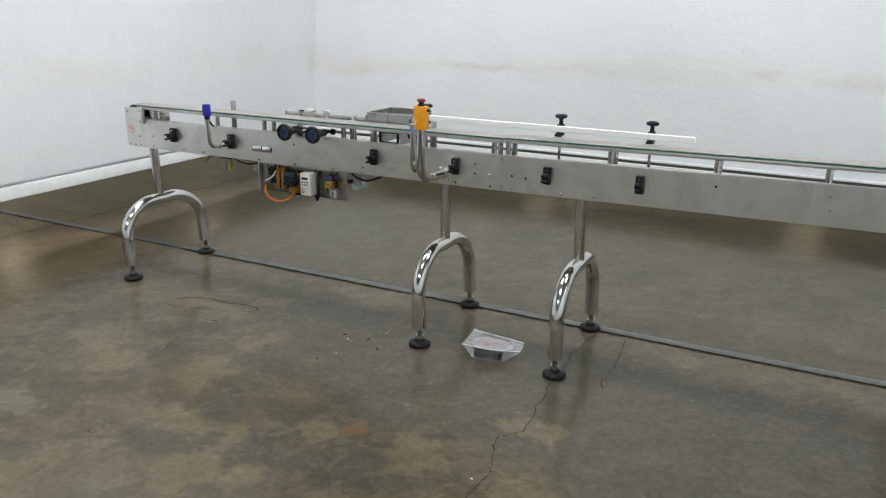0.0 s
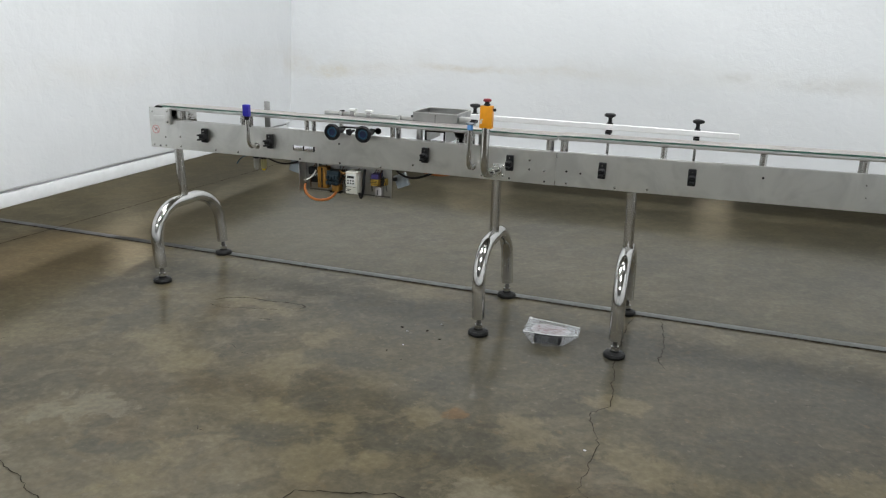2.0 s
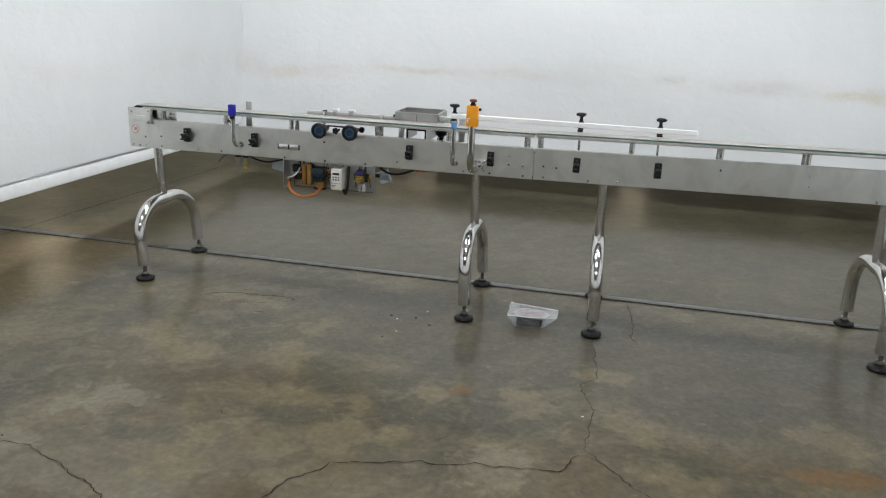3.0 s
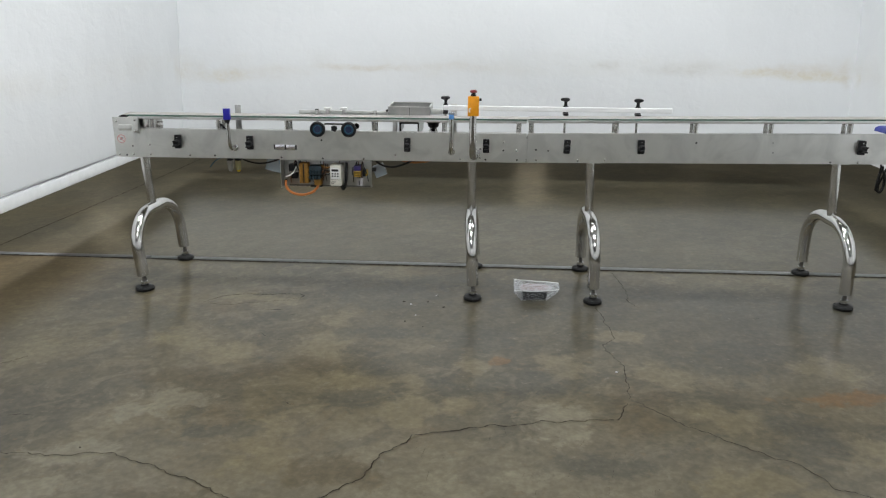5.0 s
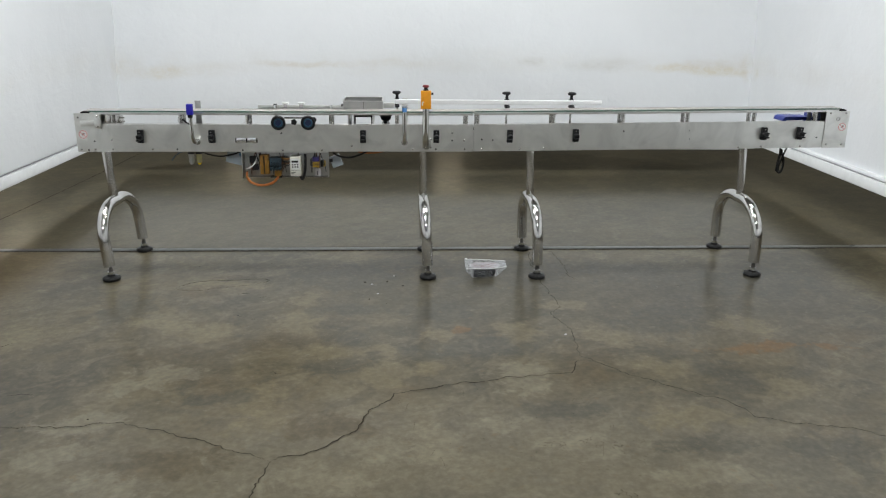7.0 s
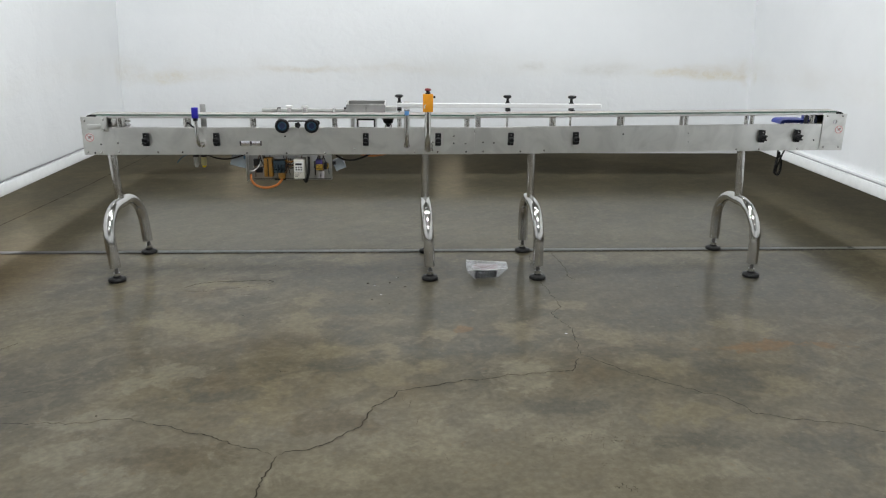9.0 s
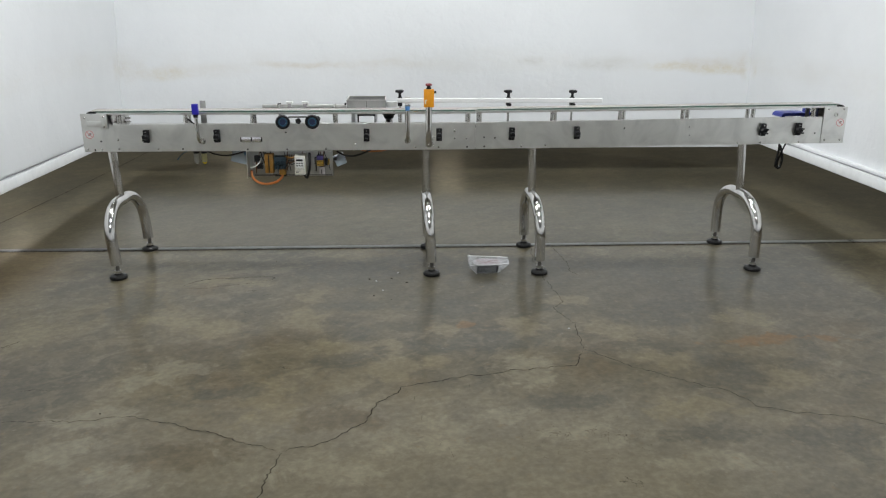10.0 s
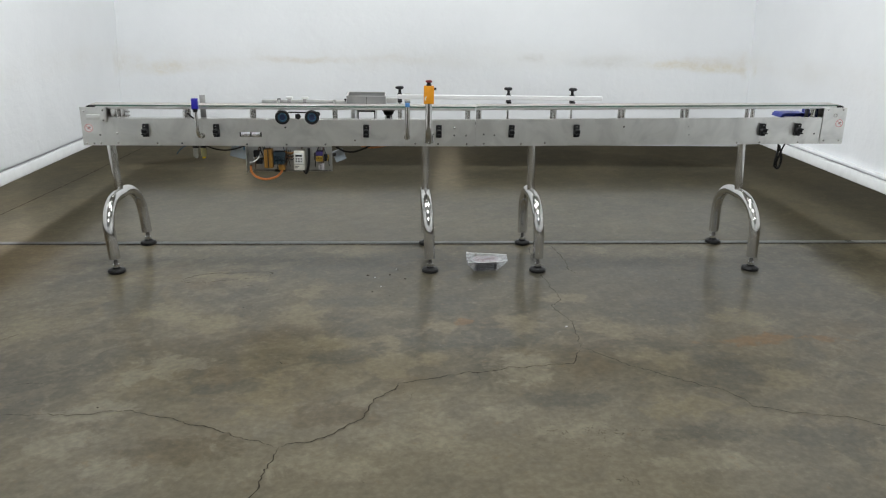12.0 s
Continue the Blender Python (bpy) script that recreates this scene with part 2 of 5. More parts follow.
def vinyl():
    m = material("white_vinyl_sheet", (0.80, 0.815, 0.825), 0.42, spec=0.4)
    g = Graph(m)
    split = g.node("ShaderNodeSeparateXYZ")
    g.put(split.inputs[0], g.where)
    z = split.outputs["Z"]
    base = g.mix(g.span(g.noise(1.1, 4, 0.6), 0.35, 0.7), (0.80, 0.816, 0.828), (0.765, 0.782, 0.795))
    # an old faint tide line round the booth
    wave = g.math("ADD", z, g.math("MULTIPLY", g.math("SUBTRACT", g.noise(0.9, 4, 0.6), 0.5), 0.16))
    band = g.math("MULTIPLY", g.span(wave, 0.92, 1.06), g.span(wave, 1.26, 1.10))
    tide = g.math("MULTIPLY", band, g.span(g.noise(1.6, 6, 0.7, squash=(1, 1, 2.2)), 0.35, 0.72, 0.15, 0.8))
    c = g.mix(g.math("MULTIPLY", tide, 0.26), base, (0.66, 0.62, 0.54))
    # stains on the north sheet, each as x, z, half lengths, colour and strength
    warp = g.node("ShaderNodeTexNoise")
    warp.inputs["Scale"].default_value, warp.inputs["Detail"].default_value = 4.0, 5.0
    g.put(warp.inputs["Vector"], g.where)
    bent = g.vec("ADD", g.where, g.vec("MULTIPLY", g.vec("SUBTRACT", warp.outputs["Color"], (0.5, 0.5, 0.5)), (0.30, 0.0, 0.10)))
    north = g.span(split.outputs["Y"], 5.86, 5.94)
    crackle = g.span(g.noise(15, 5, 0.65, squash=(0.8, 1, 1.5), distort=0.8), 0.36, 0.64, 0.45, 1.0)
    for x, h, rx, rz, col, amount in STAINS:
        d = g.vec("LENGTH", g.vec("MULTIPLY", g.vec("SUBTRACT", bent, (x, 0, h)), (1 / rx, 0, 1 / rz)), (0, 0, 0))
        f = g.math("MULTIPLY", g.math("MULTIPLY", g.span(d, 1.25, 0.2), north), g.math("MULTIPLY", crackle, amount))
        c = g.mix(f, c, col)
    g.put(g.b.inputs["Base Color"], c)
    # soft quilting, fine diagonal creases and a grain
    lean = g.node("ShaderNodeVectorRotate", rotation_type="Y_AXIS")
    g.put(lean.inputs["Vector"], g.where)
    lean.inputs["Angle"].default_value = radians(38)
    crease = g.noise(4.0, 5, 0.6, squash=(1, 1, 0.7), distort=0.5)
    pucker = g.math("MULTIPLY", g.noise(7.0, 3, 0.55, at=lean.outputs[0], squash=(0.55, 0.55, 2.6), distort=0.7), 0.3)
    g.bump(g.math("ADD", g.math("ADD", crease, pucker), g.math("MULTIPLY", g.noise(13, 3, 0.6, squash=(1, 1, 1.3), distort=0.6), 0.5)), 0.38, 0.014)
    return m


TAN, OCHRE, DUST = (0.60, 0.53, 0.42), (0.58, 0.47, 0.22), (0.58, 0.57, 0.53)
STAINS = ((-3.95, 0.97, 0.30, 0.07, OCHRE, 0.26), (-4.30, 1.02, 0.16, 0.14, TAN, 0.24), (-3.6, 1.00, 0.5, 0.09, TAN, 0.14), (-2.6, 1.06, 0.55, 0.035, TAN, 0.42), (-1.7, 1.08, 0.5, 0.04, TAN, 0.16), (-0.35, 1.10, 0.14, 0.05, DUST, 0.42), (0.35, 1.08, 0.45, 0.07, DUST, 0.40), (1.12, 1.05, 0.38, 0.05, OCHRE, 0.34), (1.58, 1.02, 0.34, 0.06, OCHRE, 0.40), (1.4, 1.09, 0.42, 0.06, TAN, 0.28), (1.82, 1.05, 0.06, 0.14, TAN, 0.4))


def speckled(name, color, rough, scale=60.0, spread=0.12, metal=0.0, bump=0.1, spec=0.5):
    m = material(name, color, rough, metal, spec)
    g = Graph(m)
    n = g.noise(scale, 4, 0.65)
    g.put(g.b.inputs["Base Color"], g.mix(g.span(n, 0.35, 0.7), tuple(min(1, v * (1 + spread)) for v in color), tuple(v * (1 - spread) for v in color)))
    g.put(g.b.inputs["Roughness"], g.span(g.noise(scale * 0.3, 4, 0.6), 0.3, 0.7, max(0.02, rough - 0.07), rough + 0.09))
    g.bump(n, bump, 0.0008)
    return m


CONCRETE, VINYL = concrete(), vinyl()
SHEET = steel("brushed_stainless_sheet", (0.77, 0.77, 0.745), 0.34, 120.0, (0.06, 1, 3.0))
TUBE = steel("polished_stainless_tube", (0.66, 0.65, 0.63), 0.10, 60.0, (1, 1, 1))
POSTSTEEL = steel("satin_stainless_tube", (0.63, 0.62, 0.60), 0.20, 60.0, (3, 3, 0.4))
DULLSTEEL = speckled("dull_dark_steel", (0.16, 0.155, 0.15), 0.45, 90, 0.3, metal=0.9)
TRAYSTEEL = steel("dull_tray_sheet", (0.46, 0.46, 0.45), 0.38, 90.0, (1, 1, 1))
RAILSTEEL = steel("satin_rail_metal", (0.72, 0.72, 0.70), 0.36, 70.0, (0.2, 1, 3))
CHAIN = speckled("steel_chain_plate", (0.52, 0.49, 0.465), 0.46, 40, 0.08, metal=1.0)
GREEN = speckled("green_wear_plastic", (0.016, 0.115, 0.075), 0.42, 50, 0.2)
BLACK = speckled("black_moulded_plastic", (0.007, 0.007, 0.008), 0.5, 80, 0.3, bump=0.2, spec=0.3)
RUBBER = speckled("dusty_black_rubber", (0.008, 0.008, 0.008), 0.42, 60, 0.35, bump=0.3, spec=0.22)
ORANGE = speckled("orange_enamel", (0.82, 0.33, 0.012), 0.35, 30, 0.06)
HOSE = speckled("orange_hose_plastic", (0.46, 0.145, 0.028), 0.45, 30, 0.1)
DUCT = speckled("amber_duct_plastic", (0.30, 0.15, 0.022), 0.5, 60, 0.15)
BROWN = speckled("brown_wire_plastic", (0.10, 0.045, 0.016), 0.5, 60, 0.15)
RED = speckled("red_button_plastic", (0.17, 0.012, 0.020), 0.4, 30, 0.1)
BLUE = speckled("deep_blue_plastic", (0.018, 0.015, 0.36), 0.4, 40, 0.12)
TRAYBLUE = speckled("blue_tray_plastic", (0.006, 0.018, 0.20), 0.38, 40, 0.1)
SKY = speckled("light_blue_tape", (0.12, 0.33, 0.72), 0.45, 40, 0.1)
GREYDARK = speckled("dark_grey_sleeve_plastic", (0.035, 0.035, 0.038), 0.45, 60, 0.2)
TEAL = speckled("blue_grey_hub_plastic", (0.022, 0.085, 0.145), 0.4, 40, 0.2)
NAVY = speckled("navy_hub_plastic", (0.012, 0.020, 0.062), 0.4, 40, 0.2)
WHITE = speckled("white_plastic", (0.70, 0.70, 0.68), 0.4, 30, 0.03)
CREAM = speckled("cream_inverter_case", (0.66, 0.64, 0.57), 0.45, 40, 0.05)
RAILWHITE = speckled("white_guide_plastic", (0.68, 0.69, 0.69), 0.4, 20, 0.02)
SILL = speckled("white_painted_base_rail", (0.70, 0.71, 0.71), 0.45, 12, 0.04)
GROOVE = speckled("grey_shadow_gasket", (0.40, 0.40, 0.41), 0.7, 30, 0.1)
# the shade of the deeper north groove is put into this brown
DARKGROOVE = speckled("brown_shaded_gasket", (0.075, 0.066, 0.055), 0.7, 30, 0.15)
CRACK = speckled("dark_crack_dirt", (0.024, 0.020, 0.015), 0.95, 30, 0.5, spec=0.03)
JOINT = speckled("grey_joint_filler", (0.080, 0.084, 0.078), 0.34, 22, 0.25)
DARKJOINT = speckled("dirty_joint_filler", (0.036, 0.036, 0.036), 0.5, 16, 0.35)
GREYSTRIP = speckled("grey_plastic_strip", (0.36, 0.36, 0.35), 0.4, 30, 0.08)
CARD = speckled("grey_white_card", (0.42, 0.40, 0.41), 0.5, 30, 0.1)
BAGCARD = speckled("grey_printed_card", (0.31, 0.30, 0.30), 0.5, 30, 0.12)
DARKRED = material("dull_red_print", (0.15, 0.05, 0.065), 0.5)
RELAY = speckled("near_black_relay", (0.010, 0.024, 0.034), 0.45, 60, 0.3)
SMOKE = material("smoky_clear_plastic", (0.50, 0.56, 0.62), 0.25, trans=0.55)
BOWL = material("clear_filter_bowl", (0.42, 0.41, 0.38), 0.25, trans=0.12)
PALEBOWL = material("pale_yellow_bowl", (0.46, 0.42, 0.22), 0.25, trans=0.12)
YELLOW = material("yellow_oil_bowl", (0.78, 0.55, 0.02), 0.25, trans=0.1)
STICKER = speckled("white_vinyl_sticker", (0.78, 0.76, 0.75), 0.45, 40, 0.03)
PINK = material("faded_red_print", (0.66, 0.33, 0.31), 0.5)
GREYPRINT = material("faded_grey_print", (0.30, 0.24, 0.24), 0.5)
INK = material("black_print", (0.03, 0.03, 0.03), 0.5)
CHROME = steel("chromed_plate", (0.88, 0.89, 0.92), 0.20, 40, (1, 1, 1))
GOLD = speckled("yellow_brass_part", (0.55, 0.36, 0.06), 0.35, 40, 0.2, metal=0.6)
PURPLE = speckled("purple_relay_plastic", (0.035, 0.025, 0.12), 0.4, 40, 0.2)
HALLGREY = speckled("hall_paint", (0.72, 0.73, 0.72), 0.7, 1.5, 0.12)
HOUSING = speckled("white_lamp_housing", (0.7, 0.7, 0.7), 0.5, 20, 0.05)


def film(name, scale, thin, thick):
    """Thin polythene: mostly see-through, whiter where it is crumpled, with a soft sheen."""
    m = bpy.data.materials.new(name)
    m.use_nodes = True
    t = m.node_tree
    b = t.nodes["Principled BSDF"]
    b.inputs["Base Color"].default_value, b.inputs["Roughness"].default_value = (0.84, 0.87, 0.92, 1), 0.16
    clear, mix = t.nodes.new("ShaderNodeBsdfTransparent"), t.nodes.new("ShaderNodeMixShader")
    n, r = t.nodes.new("ShaderNodeTexNoise"), t.nodes.new("ShaderNodeMapRange")
    n.inputs["Scale"].default_value, n.inputs["Detail"].default_value = scale, 4
    r.inputs["From Min"].default_value, r.inputs["From Max"].default_value = 0.42, 0.68
    r.inputs["To Min"].default_value, r.inputs["To Max"].default_value = thin, thick
    t.links.new(n.outputs["Fac"], r.inputs["Value"])
    t.links.new(r.outputs["Result"], mix.inputs["Fac"])
    t.links.new(clear.outputs[0], mix.inputs[1])
    t.links.new(b.outputs[0], mix.inputs[2])
    t.links.new(mix.outputs[0], t.nodes["Material Output"].inputs["Surface"])
    return m


FILM, WHITEFILM = film("clear_bag_film", 30, 0.03, 0.30), film("whitish_bag_film", 34, 0.05, 0.55)

# ---- mesh helpers ----
I4 = Matrix.Identity(4)
PLACED = {}


def mesh_from(name, bm, mat, angle=35):
    bmesh.ops.recalc_face_normals(bm, faces=bm.faces)
    me = bpy.data.meshes.new(name)
    bm.to_mesh(me)
    bm.free()
    me.materials.append(mat)
    me.polygons.foreach_set("use_smooth", [True] * len(me.polygons))
    me.set_sharp_from_angle(angle=radians(angle))
    return me


def thing(name, bm=None, mat=None, at=I4, label="", category="", group="", kind=""):
    """A top-level thing: a mesh, or an Empty at its base."""
    ob = new(name, mesh_from(name, bm, mat) if bm else None)
    ob.matrix_world = at
    PLACED[ob] = at.copy()
    return tagged(ob, label, category, group, kind)


def part(name, bm, mat, parent, label="", at=I4):
    """One mesh under a thing or under a part; its vertices are given relative to the world pose at. bm may be a finished mesh."""
    me = bm if isinstance(bm, bpy.types.Mesh) else mesh_from(name, bm, mat)
    ob = new(name, me)
    ob.parent = parent
    ob.matrix_basis = PLACED[parent].inverted() @ at
    PLACED[ob] = at.copy()
    return tagged(ob, label)


def box(x0, x1, y0, y1, z0, z1, bevel=0.0, bm=None, seg=2):
    bm = bm or bmesh.new()
    got = bmesh.ops.create_cube(bm, size=1.0, matrix=Matrix.Translation(((x0 + x1) / 2, (y0 + y1) / 2, (z0 + z1) / 2)) @ Matrix.Diagonal((x1 - x0, y1 - y0, z1 - z0, 1)))
    if bevel:
        edges = {e for v in got["verts"] for e in v.link_edges}
        bmesh.ops.bevel(bm, geom=list(edges), offset=bevel, segments=seg, profile=0.6, affect="EDGES")
    return bm


def rod(p0, p1, r, r2=None, seg=20, bm=None):
    bm = bm or bmesh.new()
    p0, p1 = Vector(p0), Vector(p1)
    turn = (p1 - p0).to_track_quat("Z", "Y").to_matrix().to_4x4()
    bmesh.ops.create_cone(bm, cap_ends=True, segments=seg, radius1=r, radius2=r if r2 is None else r2, depth=(p1 - p0).length, matrix=Matrix.Translation((p0 + p1) / 2) @ turn)
    return bm


def lathe(profile, at=I4, seg=24, bm=None, ring=False):
    """Turns a profile of (radius, height) about the z axis of at."""
    bm = bm or bmesh.new()
    rings = []
    for r, z in profile:
        rings.append([bm.verts.new(at @ Vector((r * math.cos(a), r * math.sin(a), z))) for a in (2 * math.pi * k / seg for k in range(seg))])
    for a, b in zip(rings, rings[1:] + rings[:1] if ring else rings[1:]):
        for k in range(seg):
            bm.faces.new((a[k], a[(k + 1) % seg], b[(k + 1) % seg], b[k]))
    if not ring:
        bm.faces.new(rings[0][::-1]), bm.faces.new(rings[-1])
    return bm


def smooth_path(points, steps=6):
    """A Catmull-Rom curve through the points."""
    p = [Vector(q) for q in points]
    p = [2 * p[0] - p[1], *p, 2 * p[-1] - p[-2]]
    out = []
    for a, b, c, d in zip(p, p[1:], p[2:], p[3:]):
        for k in range(steps):
            s = k / steps
            out.append(0.5 * (2 * b + (c - a) * s + (2 * a - 5 * b + 4 * c - d) * s * s + (3 * b - a - 3 * c + d) * s**3))
    return out + [p[-2]]


def hose(points, r, seg=12, bm=None, steps=6, smooth=True):
    """A round tube swept along a path."""
    bm = bm or bmesh.new()
    path = smooth_path(points, steps) if smooth else [Vector(q) for q in points]
    rings, side = [], None
    for k, p in enumerate(path):
        way = (path[min(k + 1, len(path) - 1)] - path[max(k - 1, 0)]).normalized()
        side = way.orthogonal().normalized() if side is None else (side - way * side.dot(way)).normalized()
        up = way.cross(side)
        rings.append([bm.verts.new(p + r * (math.cos(a) * side + math.sin(a) * up)) for a in (2 * math.pi * j / seg for j in range(seg))])
    for a, b in zip(rings, rings[1:]):
        for j in range(seg):
            bm.faces.new((a[j], a[(j + 1) % seg], b[(j + 1) % seg], b[j]))
    bm.faces.new(rings[0][::-1]), bm.faces.new(rings[-1])
    return bm


def slab(outline, y0, y1, bevel=0.0, bm=None):
    """A flat plate in the x-z plane, of the given outline, between two depths."""
    bm = bm or bmesh.new()
    f = bm.faces.new([bm.verts.new((x, y0, z)) for x, z in outline])
    got = bmesh.ops.extrude_face_region(bm, geom=[f])
    verts = [v for v in got["geom"] if isinstance(v, bmesh.types.BMVert)]
    bmesh.ops.translate(bm, verts=verts, vec=(0, y1 - y0, 0))
    if bevel:
        bmesh.ops.bevel(bm, geom=list(bm.edges), offset=bevel, segments=1, affect="EDGES")
    return bm


def climb(bm):
    """Lifts heights above the panels' lower edge to world heights."""
    for v in bm.verts:
        v.co.z += under(v.co.x)
    return bm


# ---- the hall ----
bm = bmesh.new()
bmesh.ops.create_grid(bm, x_segments=24, y_segments=24, size=36)
bmesh.ops.translate(bm, verts=bm.verts, vec=(-1.2, 8, 0))
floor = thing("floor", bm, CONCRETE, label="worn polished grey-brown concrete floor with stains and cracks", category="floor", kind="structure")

HX0, HX1, HY0, HY1, HZ = -22.0, 19.6, -14.0, 36.0, 6.6
for name, b in (("wall_hall_west", (HX0 - 0.2, HX0, HY0, HY1)), ("wall_hall_east", (HX1, HX1 + 0.2, HY0, HY1)),
                ("wall_hall_south", (HX0 - 0.2, HX1 + 0.2, HY0 - 0.2, HY0)), ("wall_hall_north", (HX0 - 0.2, HX1 + 0.2, HY1, HY1 + 0.2))):
    thing(name, box(*b, 0, HZ), HALLGREY, label="plain grey painted hall wall far off", category="wall", kind="structure")
thing("ceiling", box(HX0 - 0.2, HX1 + 0.2, HY0 - 0.2, HY1 + 0.2, HZ, HZ + 0.2), HALLGREY, label="plain grey hall ceiling", category="ceiling", kind="structure")


def curtain(name, a, b, inward, z0, z1, seed, bend=0.0, lean=(0.0, 0.0)):
    """A hanging vinyl wall from a to b in plan, softly rippled, with thickness; bend: the radius by which its ends curl inwards; lean: how far it hangs inwards at its foot, and more for each metre up."""
    a, b, inward = Vector(a), Vector(b), Vector(inward)
    length = (b - a).length
    near = [bend * k / 7 for k in range(7)] if bend else []
    n = int((length - 2 * bend) / 0.06)
    stops = near + [bend + (length - 2 * bend) * k / n for k in range(n + 1)] + [length - d for d in reversed(near)]
    bm, nx, nz = bmesh.new(), len(stops) - 1, int((z1 - z0) / 0.07)
    grid = []
    for off in (0.0, 0.025):
        rows = []
        for k in range(nz + 1):
            z, row = z0 + (z1 - z0) * k / nz, []
            for j in range(nx + 1):
                p = a + (b - a) * (stops[j] / length)
                d = bend - min(stops[j], length - stops[j])
                curl = bend - math.sqrt(bend * bend - d * d) if d > 0 else 0.0
                ripple = 0.012 * noise.noise((p.x * 0.9 + seed, p.y * 0.9, z * 0.5)) + 0.004 * noise.noise((p.x * 4 + seed, p.y * 4, z * 3))
                end = max(0, 1 - j / 8, 1 - (nx - j) / 8)
                ripple += 0.010 * end * noise.noise((seed, j * 0.3, z * 6))
                q = p + inward * (ripple + curl - off + lean[0] + lean[1] * (z - z0))
                row.append(bm.verts.new((q.x, q.y, z)))
            rows.append(row)
        grid.append(rows)
    for rows in grid:
        for r, s in zip(rows, rows[1:]):
            for j in range(nx):
                bm.faces.new((r[j], r[j + 1], s[j + 1], s[j]))
    for r, s in ((grid[0][0], grid[1][0]), (grid[0][-1], grid[1][-1])):
        for j in range(nx):
            bm.faces.new((r[j], r[j + 1], s[j + 1], s[j]))
    for j in (0, nx):
        for k in range(nz):
            bm.faces.new((grid[0][k][j], grid[0][k + 1][j], grid[1][k + 1][j], grid[1][k][j]))
    return thing(name, bm, VINYL, label="white wrinkled vinyl booth wall with faint yellow stains", category="wall", kind="structure")


WX0, WX1, WY, WS, WTOP = -4.43, 1.885, 6.04, -4.5, 3.1


def east(y):
    """The east wall stands a little askew."""
    return WX1 + 0.037 * (y - WY)


walls = (
    curtain("wall_north", (WX0, WY), (WX1, WY), (0, -1), 0.393, WTOP, 3.0, bend=0.015),
    curtain("wall_west", (WX0, WS), (WX0, WY), (1, 0), 0.455, WTOP, 11.0, lean=(0.03, 0.05)),
    curtain("wall_east", (east(WS), WS), (east(WY), WY), (-1, 0), 0.455, WTOP, 23.0, lean=(-0.025, 0.05)),
    curtain("wall_south", (WX0, WS), (east(WS), WS), (0, 1), 0.455, WTOP, 31.0),
)


# rail sections as (depth, height): the side walls, and the north wall, which hangs lower
SIDE = ((0.0, 0.345), (0.035, 0.348), (0.04, 0.353), (0.04, 0.424), (0.036, 0.430), (0.008, 0.430), (0.008, 0.443), (0.02, 0.443), (0.024, 0.447), (0.024, 0.454), (0.020, 0.460), (0.0, 0.462), (-0.03, 0.462), (-0.03, 0.345))
NORTH = ((0.0, 0.240), (0.035, 0.243), (0.04, 0.248), (0.04, 0.350), (0.036, 0.356), (0.004, 0.356), (0.004, 0.380), (0.02, 0.380), (0.024, 0.384), (0.024, 0.391), (0.020, 0.397), (0.0, 0.399), (-0.03, 0.399), (-0.03, 0.240))


def base_rail(name, run, prof):
    """White rail along a wall's foot, clear of the floor: a board, a groove and a bead."""
    bm = bmesh.new()
    rings = [[bm.verts.new(run(s, d, z)) for d, z in prof] for s in (0, 1)]
    n = len(prof)
    for k in range(n):
        bm.faces.new((rings[0][k], rings[0][(k + 1) % n], rings[1][(k + 1) % n], rings[1][k]))
    bm.faces.new(rings[0]), bm.faces.new(rings[1])
    return thing(name, bm, SILL, label="white base rail hung under the vinyl wall", category="base rail", kind="structure")


RUNS = (
    ("west", SIDE, GROOVE, lambda s, d, z: (WX0 + d, WS + s * (WY - WS - 0.045), z)),
    ("east", SIDE, GROOVE, lambda s, d, z: (east(WS + s * (WY - WS - 0.045)) - d, WS + s * (WY - WS - 0.045), z)),
    ("north", NORTH, DARKGROOVE, lambda s, d, z: (WX0 + 0.002 + s * (WX1 - WX0 - 0.004), WY - d, z)),
)
for side, prof, gasket, run in RUNS:
    base_rail("trim_" + side, run, prof)
    # gasket strip in the groove, its colour holding the groove's shade
    depth, z0, z1 = prof[5][0] + 0.001, prof[5][1] + 0.0005, prof[6][1] - 0.0005
    bm = bmesh.new()
    vs = [[bm.verts.new(run(s, d, z)) for d, z in ((depth, z0), (depth + 0.005, z0), (depth + 0.005, z1), (depth, z1))] for s in (0.001, 0.999)]
    for k in range(4):
        bm.faces.new((vs[0][k], vs[0][(k + 1) % 4], vs[1][(k + 1) % 4], vs[1][k]))
    bm.faces.new(vs[0]), bm.faces.new(vs[1])
    thing("trim_gasket_" + side, bm, gasket, label="gasket line in the base rail, coloured with the groove's shade", category="gasket", kind="structure")
# frame feet that carry the hung walls, out of sight beyond the rails
for k, (x, y) in enumerate(((WX0 - 0.06, WS + 0.1), (WX0 - 0.06, -1.5), (WX1 + 0.06, WS + 0.1), (WX1 + 0.06, -1.5))):
    thing(f"column_{k + 1}", box(x - 0.025, x + 0.025, y - 0.025, y + 0.025, 0, WTOP, 0.004), SILL, label="white square steel post behind the vinyl wall", category="post", kind="structure")

